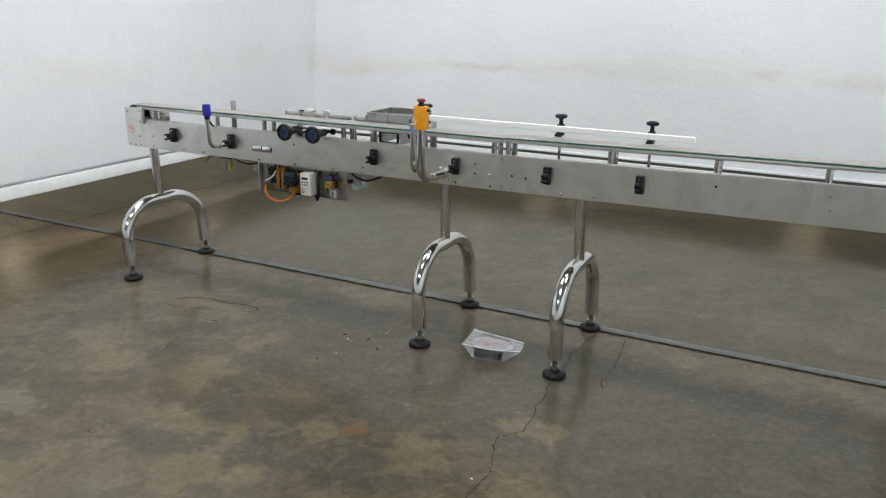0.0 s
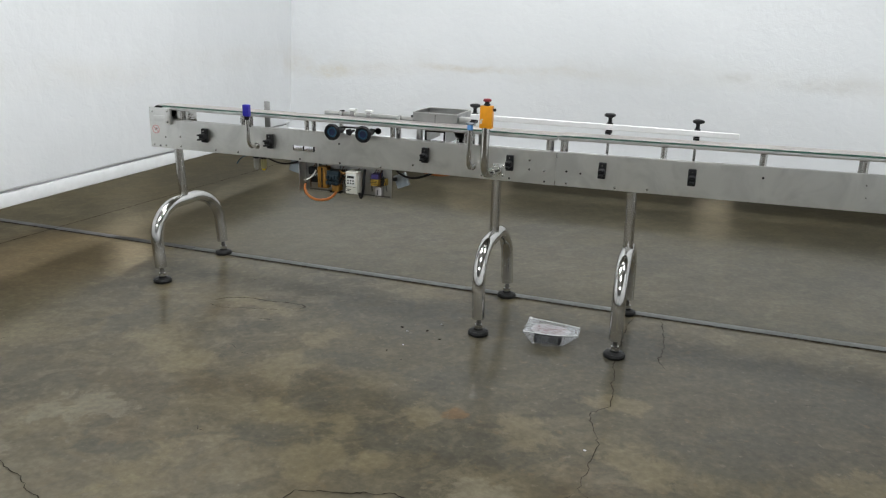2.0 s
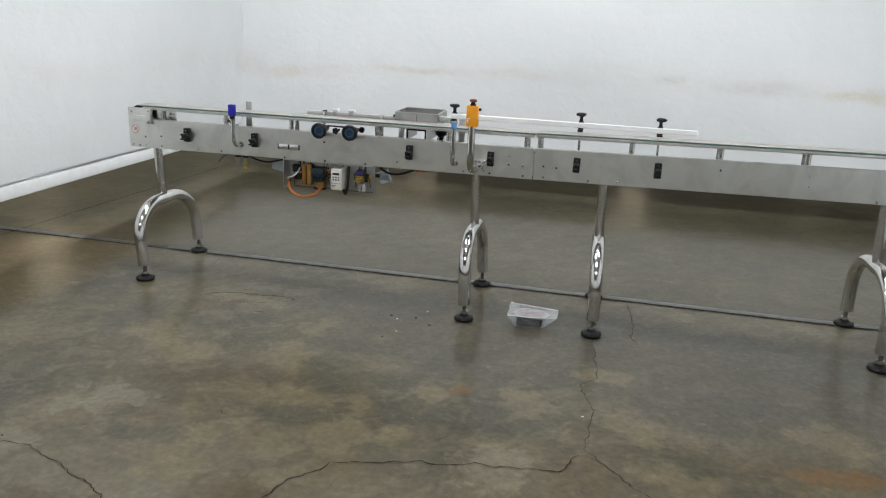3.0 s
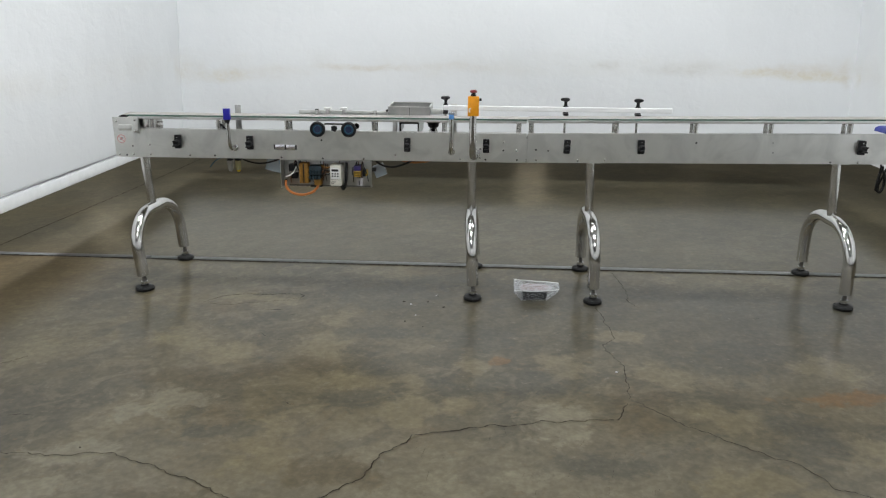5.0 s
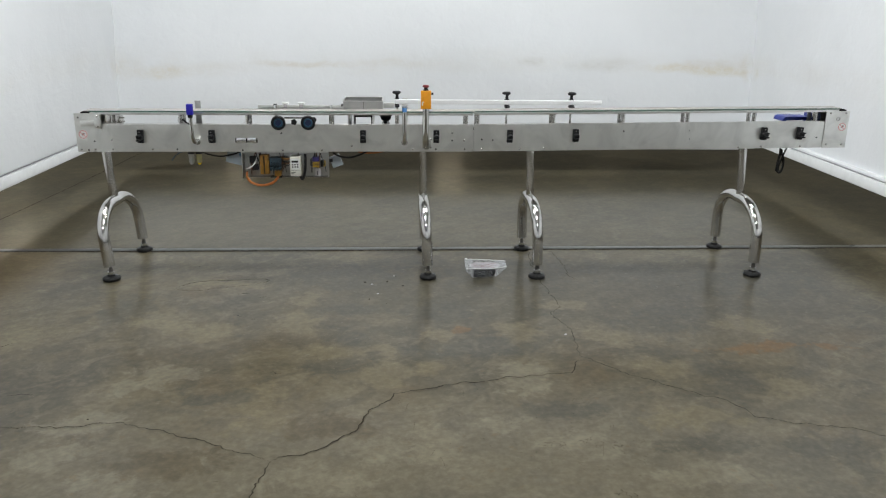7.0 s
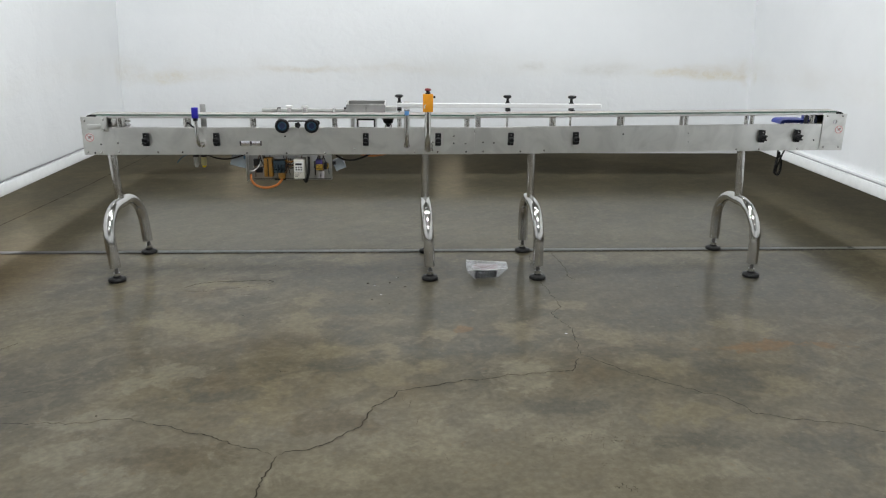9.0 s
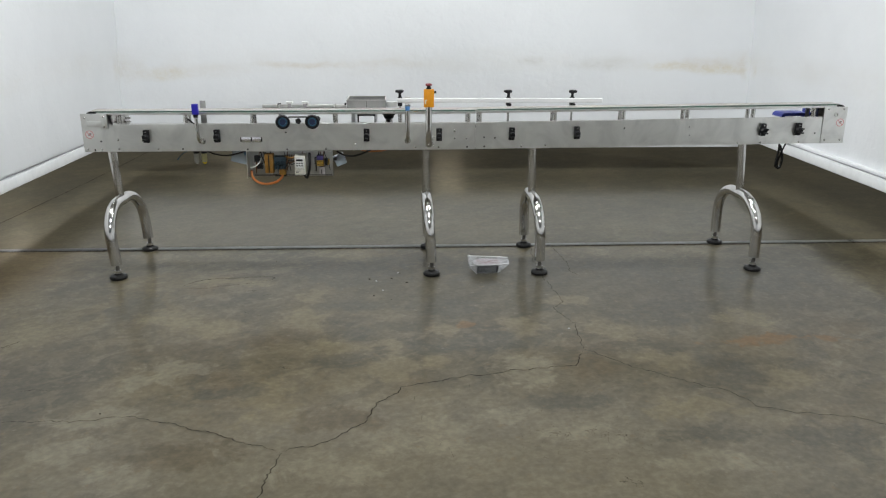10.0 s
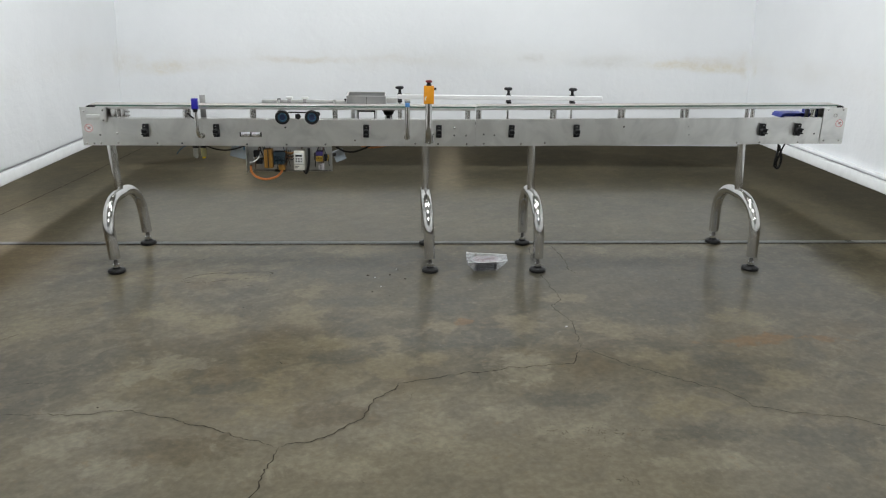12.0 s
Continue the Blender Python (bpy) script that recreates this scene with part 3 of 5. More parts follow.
# ---- lamps ----
tube_mesh = mesh_from("lamp_housing", box(-0.53, 0.53, -0.39, 0.39, 0.012, 0.09, 0.01), HOUSING)
stem_mesh = mesh_from("stem", rod((0, 0, 0.09), (0, 0, HZ - LAMP_Z), 0.012), POSTSTEEL)
for x, y, watts in LAMPS:
    at = Matrix.Translation((x, y, LAMP_Z))
    lamp = thing("hanging_lamp", at=at, label="white hanging lamp out of view, lit; some only added as fill", category="lamp", group="hall lamps")
    part("housing", tube_mesh, HOUSING, lamp, at=at)
    part("stem", stem_mesh, POSTSTEEL, lamp, at=at)
    data = bpy.data.lights.new("lamp_light", "AREA")
    data.shape, data.size, data.size_y, data.energy, data.color = "RECTANGLE", 1.0, 0.72, watts, (1.0, 0.86, 0.62) if y > 10 else (0.96, 0.985, 1.0)
    light = new("lamp_light", data)
    light.parent = lamp

# ---- floor joints and cracks ----
thing("joint_strip", box(-7.5, -3.62, 3.378, 3.442, -0.01, 0.003, 0.002), DARKJOINT, label="dirty dark filler strip along the floor joint", category="floor joint", kind="structure")
thing("joint_strip", box(-3.62, 3.6, 3.382, 3.436, -0.01, 0.004, 0.002), JOINT, label="grey filler strip along the floor joint", category="floor joint", kind="structure")


def ribbon(name, runs, width, label, category, z=0.003, rough=0.015, seed=1):
    """Thin jagged lines lying in the floor."""
    rnd, bm = random.Random(seed), bmesh.new()
    for points in runs:
        fine = []
        for (ax, ay), (bx, by) in zip(points, points[1:]):
            n = max(2, int(math.dist((ax, ay), (bx, by)) / 0.016))
            for k in range(n):
                fine.append((ax + (bx - ax) * k / n, ay + (by - ay) * k / n))
        fine.append(points[-1])
        walkx = walky = 0.0
        rows = []
        for k, (x, y) in enumerate(fine):
            walkx, walky = 0.75 * walkx + rnd.uniform(-rough, rough) * 0.55, 0.75 * walky + rnd.uniform(-rough, rough) * 0.55
            fade = min(1.0, k / 5 + 0.15, (len(fine) - 1 - k) / 5 + 0.15)
            w = width * fade * rnd.uniform(0.45, 1.25)
            nx, ny = (fine[min(k + 1, len(fine) - 1)][0] - fine[max(k - 1, 0)][0]), (fine[min(k + 1, len(fine) - 1)][1] - fine[max(k - 1, 0)][1])
            d = math.hypot(nx, ny) or 1
            px, py = x + walkx, y + walky
            rows.append((bm.verts.new((px - ny / d * w / 2, py + nx / d * w / 2, z)), bm.verts.new((px + ny / d * w / 2, py - nx / d * w / 2, z))))
        for (a, b), (c, e) in zip(rows, rows[1:]):
            bm.faces.new((a, b, e, c))
    return thing(name, bm, CRACK, label=label, category=category, kind="structure")


ribbon("crack_main", [
    [(-0.825, 1.661), (-0.908, 1.51), (-1.139, 1.462), (-1.399, 1.428), (-1.478, 1.393), (-1.702, 1.308), (-1.796, 1.178), (-1.849, 1.044), (-1.961, 0.924), (-2.15, 0.839)],
    [(-2.15, 0.839), (-2.178, 0.693), (-2.186, 0.577), (-2.24, 0.35)]],
    0.0050, "dark jagged crack across the concrete floor", "floor crack", seed=4)
ribbon("crack_branch", [
    [(-0.80, 3.36), (-0.83, 3.05), (-0.817, 2.677), (-0.80, 2.50), (-0.802, 2.296), (-0.86, 2.21), (-0.81, 2.01), (-0.802, 1.827), (-0.825, 1.661)],
    [(-2.15, 0.839), (-2.274, 0.898), (-2.417, 0.977), (-2.565, 1.055), (-2.788, 1.14), (-2.973, 1.104), (-3.3, 1.10)],
    [(-0.822, 1.664), (-0.74, 1.585), (-0.642, 1.469), (-0.474, 1.349), (-0.296, 1.225), (-0.23, 1.098), (-0.082, 1.031), (0.132, 0.976), (0.207, 0.92), (0.6, 0.80)],
    [(-0.66, 3.36), (-0.636, 3.246), (-0.61, 3.0), (-0.63, 2.829), (-0.60, 2.75)]],
    0.0036, "fine branching crack in the concrete floor", "floor crack", seed=9)
ribbon("crack_chip", [[(-2.976, 2.649), (-2.919, 2.736), (-2.84, 2.768), (-2.759, 2.781), (-2.66, 2.786), (-2.592, 2.795), (-2.49, 2.802), (-2.455, 2.780), (-2.47, 2.745), (-2.53, 2.71)], [(-2.62, 2.55), (-2.52, 2.56)]],
       0.0062, "shallow chipped edge in the concrete floor", "floor crack", rough=0.006, seed=6)
ribbon("crack_scuff", [[(-3.60, 1.83), (-3.57, 1.86), (-3.54, 1.901)], [(-3.64, 1.80), (-3.56, 1.83)], [(-2.25, 1.56), (-2.235, 1.535), (-2.205, 1.53)], [(-2.48, 2.47), (-2.45, 2.49), (-2.42, 2.495)], [(-2.546, 2.231), (-2.50, 2.20)], [(-2.46, 2.17), (-2.42, 2.165)], [(-0.02, 2.62), (0.03, 2.63)], [(-3.32, 1.36), (-3.27, 1.375), (-3.21, 1.364)]],
       0.007, "short dark scuffs on the concrete floor", "floor scuff", rough=0.006, seed=12)
scratch = random.Random(21)
marks = []
for k in range(34):
    x, y, a, n = scratch.uniform(-1.75, -0.75), scratch.uniform(0.75, 1.35), scratch.gauss(1.4, 0.25), scratch.uniform(0.02, 0.08)
    marks.append([(x, y), (x + n * math.cos(a), y + n * math.sin(a))])
for k in range(46):
    x, y, a, n = scratch.gauss(-1.02, 0.16), scratch.gauss(0.86, 0.07), scratch.uniform(0, 3.1), scratch.uniform(0.006, 0.03)
    marks.append([(x, y), (x + n * math.cos(a), y + n * math.sin(a)), (x + 1.6 * n * math.cos(a + 0.5), y + 1.6 * n * math.sin(a + 0.5))])
for k in range(40):
    x, y, a, n = scratch.uniform(-3.4, 0.6), scratch.uniform(0.6, 2.6), scratch.uniform(0, 3.1), scratch.uniform(0.008, 0.03)
    marks.append([(x, y), (x + n * math.cos(a), y + n * math.sin(a))])
ribbon("crack_scratches", marks, 0.0014, "thin scratches worn into the concrete floor", "floor scuff", rough=0.002, seed=22)
spalls = []
for x, y in ((-1.11, 0.91), (-1.075, 0.895), (-0.963, 0.923), (-0.93, 0.90), (-0.90, 0.575), (-0.935, 0.59), (-0.845, 0.895)):
    for k in range(5):
        px, py, a, n = x + scratch.gauss(0, 0.012), y + scratch.gauss(0, 0.009), scratch.uniform(0, 3.1), scratch.uniform(0.008, 0.018)
        spalls.append([(px, py), (px + n * math.cos(a), py + n * math.sin(a)), (px + 1.5 * n * math.cos(a + 0.7), py + 1.5 * n * math.sin(a + 0.7))])
ribbon("crack_spalls", spalls, 0.0040, "small dark spalled pits in the concrete floor", "floor scuff", rough=0.003, seed=23)
ribbon("crack_chip_rim", [[(-2.99, 2.645), (-2.90, 2.61), (-2.82, 2.604), (-2.74, 2.64), (-2.668, 2.660), (-2.60, 2.68), (-2.508, 2.70)]],
       0.0034, "shallow chipped edge in the concrete floor", "floor crack", rough=0.008, seed=16)
ribbon("joint_edge", [[(-7.5, 3.376), (-4.9, 3.378), (-3.62, 3.376)], [(-3.62, 3.372), (-1.0, 3.371), (3.6, 3.374)]],
       0.018, "dark open edge of the floor joint", "floor joint", rough=0.002, seed=2)
ribbon("joint_cross", [[(-4.85, 2.2), (-4.755, 3.5), (-4.62, 5.6), (-4.55, 7.5)]],
       0.008, "dark saw-cut joint across the concrete floor", "floor joint", rough=0.001, seed=3)

# ---- the conveyor ----
BASE = Matrix.Translation((-1.22, 3.105, 0))
conveyor = thing("conveyor", at=BASE, label="long stainless steel table-top chain conveyor on four arched tube stands", category="conveyor")

left_outline = ((XL, 0), (XJ - 0.0015, 0), (XJ - 0.0015, PANEL), (-3.44, PANEL), (-3.44, 0.229), (XL, 0.229))
right_outline = ((XJ + 0.0015, 0.001), (0.986, 0.001), (0.986, PANEL + 0.001), (XJ + 0.0015, PANEL + 0.001))
for name, y0, y1 in (("front_panel", Y0, Y0 + 0.004), ("rear_panel", Y1 - 0.004, Y1)):
    low = 0.031 if name == "rear_panel" else 0.0
    for outline in (left_outline, right_outline):
        part(name, climb(slab([(x, z - low if 0.1 < z < 0.2 else z) for x, z in outline], y0, y1, 0.0007)), SHEET, conveyor, "brushed stainless side panel with smudges")
for name, y0, y1 in (("front_end_plate", Y0 - 0.003, Y0 + 0.003), ("rear_end_plate", Y1 - 0.003, Y1 + 0.003)):
    part(name, climb(slab(((0.989, 0), (XR, 0), (XR, 0.229), (0.989, 0.229)), y0, y1, 0.0008)), SHEET, conveyor)
part("top_cover", climb(box(-3.43, XJ - 0.004, Y0 + 0.0045, Y1 - 0.0045, PANEL - 0.048, PANEL - 0.045)), SHEET, conveyor)
part("top_cover", climb(box(XJ + 0.004, 0.98, Y0 + 0.0045, Y1 - 0.0045, PANEL - 0.048, PANEL - 0.045)), SHEET, conveyor)
for x0, x1 in ((-3.43, XJ - 0.006), (XJ + 0.006, 0.984)):
    part("panel_lip", climb(box(x0, x1, Y0 + 0.0005, Y0 + 0.012, PANEL + 0.0015, PANEL + 0.0045, 0.001)), RAILSTEEL, conveyor, "bright folded top edge of the panel")
part("end_wall", climb(box(XL + 0.002, XL + 0.005, Y0 + 0.0045, Y1 - 0.0045, 0.004, 0.17)), SHEET, conveyor)
part("end_wall", climb(box(XR - 0.005, XR - 0.002, Y0 + 0.0045, Y1 - 0.0045, 0.004, 0.17)), SHEET, conveyor)

# chain, its rails and wear strips
for x0, x1, dz in ((-3.50, XJ - 0.004, 0.0), (XJ + 0.004, 1.07, 0.003)):
    for y0, y1, name in ((Y0 + 0.001, Y0 + 0.024, "front_rail"), (Y1 - 0.024, Y1 - 0.001, "rear_rail")):
        part(name, climb(box(x0, x1, y0, y1, 0.2200 + dz, 0.2355 + dz, 0.004)), RAILSTEEL, conveyor, "satin metal rail under the chain")
    part("front_wear_strip", climb(box(x0, x1, Y0 - 0.002, Y0 + 0.026, 0.2378 + dz, 0.2420 + dz, 0.001)), GREEN, conveyor, "green plastic wear strip")
    part("rear_wear_strip", climb(box(x0, x1, Y1 - 0.026, Y1 + 0.002, 0.2378 + dz, 0.2420 + dz, 0.001)), GREEN, conveyor, "green plastic wear strip")
part("return_guide", climb(box(-3.40, 0.95, Y0 + 0.03, Y1 - 0.03, 0.120, 0.130)), BLACK, conveyor)
for x in (-3.528, 1.092):
    part("end_roller", climb(rod((x, Y0 + 0.006, 0.202), (x, Y1 - 0.006, 0.202), 0.040, seg=28)), RUBBER, conveyor, "dark end roller with chain round it")

# posts that carry the rails
post_mesh = mesh_from("spacer_post", rod((0, 0, 0), (0, 0, 0.073), 0.0125, seg=16), POSTSTEEL)
for x in (-3.375, -2.98, -2.584, -2.085, -1.686, -1.266, -1.196, -0.727, -0.293, 0.113, 0.537, 0.93):
    for y in (Y0 + 0.018, Y1 - 0.018):
        part("spacer_post", post_mesh, None, conveyor, at=Matrix.Translation((x, y, under(x) + 0.148)))

# small black lever on one of the posts
lever = part("post_lever", hose([(-2.972, 3.066, 0.925), (-2.955, 3.060, 0.918), (-2.938, 3.056, 0.902), (-2.918, 3.054, 0.893)], 0.0055, 8), BLACK, conveyor, "small black lever on a spacer post")
part("lever_collar", rod((-2.98, 3.068, 0.910), (-2.98, 3.068, 0.936), 0.0155, seg=14), POSTSTEEL, lever)

# take-up mechanism in the left end, drive in the right end
for n, (x, w) in enumerate(((-3.405, 0.016), (-3.352, 0.014))):
    part("bearing_block", climb(box(x - w, x + w, Y0 + 0.02, Y1 - 0.02, PANEL - 0.01, 0.219, 0.003)), POSTSTEEL, conveyor)
for z in (0.178, 0.200):
    part("adjusting_screw", climb(rod((-3.43, Y0 + 0.03, z), (-3.31, Y0 + 0.03, z), 0.0045, seg=10)), POSTSTEEL, conveyor)
part("mounting_block", climb(box(-3.470, -3.434, Y0 - 0.020, Y0 - 0.0005, 0.140, 0.231, 0.002)), SHEET, conveyor, "machined block bolted to the end")
part("slide_bar", climb(box(-3.556, -3.471, Y0 - 0.010, Y0 - 0.0005, 0.154, 0.186, 0.002)), SHEET, conveyor)
for x, w, m in ((0.905, 0.007, GREYDARK), (0.938, 0.008, POSTSTEEL), (0.966, 0.007, NAVY)):
    part("drive_block", climb(box(x - w, x + w, Y0 + 0.035, Y0 + 0.062, PANEL - 0.01, 0.218, 0.002)), m, conveyor)
part("shaft_cap", climb(lathe(((0.0, 0.0), (0.013, 0.0), (0.013, 0.006), (0.009, 0.006), (0.009, 0.002), (0.0, 0.002)), Matrix.Translation((1.068, Y0 - 0.003, 0.180)) @ pose(0, 0, 0, 90))), POSTSTEEL, conveyor, "ring of the drive shaft")

# bolts and plugged holes
bolt_mesh = mesh_from("bolt", lathe(((0.0, 0.0), (0.0065, 0.0), (0.006, 0.0025), (0.0035, 0.0042), (0.0, 0.0045)), pose(0, 0, 0, 90), 10), POSTSTEEL)
plug_mesh = mesh_from("plug", lathe(((0.0, 0.0), (0.006, 0.0), (0.0055, 0.0012), (0.0, 0.0013)), pose(0, 0, 0, 90), 10), BLACK)
for x, z in ((-3.387, 0.803), (-3.154, 0.747), (-2.144, 0.744), (-1.963, 0.771), (-1.593, 0.753), (-1.351, 0.851), (-1.277, 0.805), (-1.166, 0.755), (-0.932, 0.756), (-0.782, 0.763), (0.45, 0.772), (0.598, 0.774), (0.849, 0.777), (-3.488, 0.745), (-3.57, 0.745), (-3.57, 0.935), (-3.386, 0.748), (1.015, 0.79), (1.115, 0.79), (1.115, 0.985), (1.015, 0.985)):
    part("bolt", bolt_mesh, None, conveyor, at=Matrix.Translation((x, Y0 - (0.0032 if x > 1 else 0.0002), z)))
for x, z in ((-3.528, 0.741), (-3.488, 0.793), (-3.008, 0.746), (-2.62, 0.742), (-2.38, 0.741), (-2.384, 0.845), (-1.273, 0.752), (-1.351, 0.805), (-1.168, 0.812), (-1.1, 0.808), (-0.287, 0.866), (0.128, 0.873), (0.134, 0.819), (0.948, 0.832), (-1.45, 0.751)):
    part("plug", plug_mesh, None, conveyor, at=Matrix.Translation((x, Y0 - 0.0002, z)) @ Matrix.Scale(0.5 if 0 < x < 0.2 else 0.9, 4))
for z in (0.155, 0.215):
    part("bolt", bolt_mesh, None, conveyor, at=Matrix.Translation((-3.452, Y0 - 0.0202, under(-3.45) + z)))


# guide-rail clamps on the front panel
def clamp_meshes():
    base = box(-0.018, 0.018, -0.022, 0.0, -0.039, 0.039, 0.005)
    rod((0, -0.004, 0.026), (0, -0.0235, 0.026), 0.006, bm=base, seg=12)
    collar = rod((0, -0.020, -0.004), (0, -0.046, -0.004), 0.0185, 0.016, bm=None)
    jaw = box(-0.009, 0.009, -0.074, -0.040, 0.004, 0.013, 0.003)
    box(-0.009, 0.009, -0.074, -0.040, -0.021, -0.012, 0.003, bm=jaw)
    return mesh_from("clamp_base", base, BLACK), mesh_from("collar", collar, BLACK), mesh_from("jaw", jaw, BLACK)


base_mesh, collar_mesh, jaw_mesh = clamp_meshes()
screw_mesh = mesh_from("screw", lathe(((0, 0), (0.0042, 0), (0.0035, 0.002), (0, 0.0022)), pose(0, 0, 0, 90), 10), TUBE)
for n, (x, spin) in enumerate(((-3.214, 4), (-2.795, -3), (-1.893, 2), (-1.448, 0), (-0.997, 3), (-0.589, -4), (0.600, 2), (0.829, 5))):
    at = Matrix.Translation((x, Y0 - 0.0003, under(x) + 0.0945)) @ pose(0, 0, 0, 0, spin * 0.4, 0)
    clamp = part("clamp", base_mesh, None, conveyor, "black plastic rail clamp", at=at)
    part("collar", collar_mesh, None, clamp, at=at)
    part("jaw", jaw_mesh, None, clamp, at=at)
    part("screw", screw_mesh, None, clamp, at=at @ Matrix.Translation((0, -0.0238, 0.026)))

# stickers at both ends
for x, z in ((-3.550, 0.834), (1.100, 0.900)):
    y = Y0 - 0.0012 if x < 0 else Y0 - 0.0042
    at = Matrix.Translation((x, y, z)) @ pose(0, 0, 0, 90)
    disc = part("warning_sticker", lathe(((0, 0), (0.026, 0), (0.026, 0.0006), (0, 0.0006))), STICKER, conveyor, "round white warning sticker with red ring", at=at)
    part("ring", lathe(((0.0205, 0.0007), (0.025, 0.0007), (0.025, 0.0014), (0.0205, 0.0014)), ring=True), PINK, disc, at=at)
    bar = box(-0.020, 0.020, -0.0022, 0.0022, 0.0008, 0.0014)
    bmesh.ops.rotate(bar, verts=bar.verts, matrix=Matrix.Rotation(radians(-45), 3, "Z"))
    part("slash", bar, PINK, disc, at=at)
    mark = box(-0.008, 0.006, -0.006, 0.001, 0.0006, 0.0011)
    box(-0.002, 0.012, 0.001, 0.009, 0.0006, 0.0011, bm=mark)
    part("pictogram", mark, GREYPRINT, disc, at=at)

# label plates
backing = part("label_backing", box(-2.660, -2.528, Y0 - 0.003, Y0 - 0.0004, 0.788, 0.816, 0.001), BLACK, conveyor, "dark strip behind two chrome plates")
for x0, x1 in ((-2.652, -2.595), (-2.588, -2.534)):
    part("chrome_plate", box(x0, x1, Y0 - 0.010, Y0 - 0.0032, 0.787, 0.817, 0.003), CHROME, backing, "small chromed plate")


# stands
def arch_path(y0, y1, foot, straight, top):
    pts = [(0, y0, foot), (0, y0, (foot + straight) / 2)]
    for k in range(25):
        a = math.pi * k / 24
        c, s = math.cos(a), math.sin(a)
        e = 2 / 2.25
        pts.append((0, (y0 + y1) / 2 - (y1 - y0) / 2 * math.copysign(abs(c) ** e, c), straight + (top - straight) * abs(s) ** e - 0.010 * math.exp(-((c / 0.22) ** 2))))
    return pts + [(0, y1, (foot + straight) / 2), (0, y1, foot)]


FOOT = ((0, 0), (0.047, 0), (0.0515, 0.004), (0.052, 0.014), (0.047, 0.021), (0.033, 0.025), (0.024, 0.028), (0.021, 0.036), (0, 0.036))
foot_bm = lathe(FOOT, seg=28)
for k in range(3):
    a = 2 * math.pi * k / 3
    lathe(((0, 0.010), (0.0115, 0.010), (0.0115, 0.020), (0.008, 0.0235), (0, 0.0235)), Matrix.Translation((0.039 * math.cos(a), 0.039 * math.sin(a), 0)), 12, foot_bm)
foot_mesh = mesh_from("foot", foot_bm, RUBBER)
screw_rod_mesh = mesh_from("threaded_rod", rod((0, 0, 0.04), (0, 0, 0.12), 0.0115, seg=14), DULLSTEEL)
nut_mesh = mesh_from("nut", rod((0, 0, 0.037), (0, 0, 0.053), 0.0195, seg=6), POSTSTEEL)
# foot front and back, crown of the arch, head of the post, and the depths of the two feet
for xf, xb, xm, xp, y0, y1, top in ((-3.395, -3.384, -3.433, -3.451, 2.812, 3.396, 0.429), (-1.503, -1.502, -1.525, -1.526, 2.802, 3.375, 0.437), (-0.833, -0.836, -0.843, -0.854, 2.800, 3.380, 0.437), (0.537, 0.533, 0.530, 0.508, 2.815, 3.405, 0.442)):
    pts = [(xf + (xb - xf) * (y - y0) / (y1 - y0) + (xm - xf) * min(1, z / top) ** 1.5, y, z) for _, y, z in arch_path(y0, y1, 0.088, 0.225, top)]
    arch = part("stand", hose(pts, 0.0330, 22, smooth=False), TUBE, conveyor, "polished stainless arched tube stand")
    ym = 3.105
    part("post", rod((xm, ym, top + 0.003), (xp, ym, under(xp) + 0.006), 0.0248, seg=24), POSTSTEEL, arch, "satin steel post")
    part("saddle", box(xp - 0.05, xp + 0.05, Y0 + 0.006, Y1 - 0.006, under(xp) - 0.001, under(xp) + 0.004), SHEET, arch)
    for y in (y0, y1):
        at = Matrix.Translation((xf if y == y0 else xb, y, 0)) @ pose(0, 0, 0, 0, 0, 23 if y == y0 else 110)
        part("foot", foot_mesh, None, arch, "black rubber levelling foot", at=at)
        part("threaded_rod", screw_rod_mesh, None, arch, at=at)
        part("nut", nut_mesh, None, arch, at=at)

# photo sensor with the deep blue head
tube = part("sensor_tube", hose([(-2.897, 2.980, 0.948), (-2.896, 2.980, 0.90), (-2.894, 2.980, 0.845), (-2.891, 2.984, 0.815), (-2.888, 3.000, 0.797), (-2.886, 3.025, 0.793), (-2.885, 3.049, 0.793)], 0.0105), TUBE, conveyor, "bent polished tube arm")
part("sensor_head", box(-2.915, -2.879, 2.967, 2.993, 0.962, 1.024, 0.003), BLUE, tube, "deep blue sensor head")
part("neck", rod((-2.897, 2.980, 0.944), (-2.897, 2.980, 0.9625), 0.0125, 0.016), BLACK, tube)
part("tube_flange", lathe(((0, 0), (0.018, 0), (0.018, 0.004), (0, 0.004)), Matrix.Translation((-2.885, Y0 - 0.0003, 0.793)) @ pose(0, 0, 0, 90)), POSTSTEEL, tube)

# slim sensor arm with a blue band
tube = part("sensor_tube", hose([(-1.642, 2.980, 1.010), (-1.642, 2.980, 0.92), (-1.642, 2.980, 0.845), (-1.642, 2.985, 0.815), (-1.642, 3.003, 0.797), (-1.642, 3.026, 0.793), (-1.642, 3.049, 0.793)], 0.0130), TUBE, conveyor, "slim bent polished tube arm")
part("blue_band", lathe(((0.0132, 0.985), (0.0142, 0.987), (0.0142, 1.008), (0.0132, 1.012), (0.0127, 1.0)), Matrix.Translation((-1.642, 2.980, 0)), ring=True), SKY, tube, "light blue tape band")
part("tube_cap", box(-1.659, -1.625, 2.964, 2.998, 1.011, 1.020, 0.002), SMOKE, tube)
part("tube_flange", lathe(((0, 0), (0.019, 0), (0.019, 0.004), (0, 0.004)), Matrix.Translation((-1.642, Y0 - 0.0003, 0.793)) @ pose(0, 0, 0, 90)), POSTSTEEL, tube)

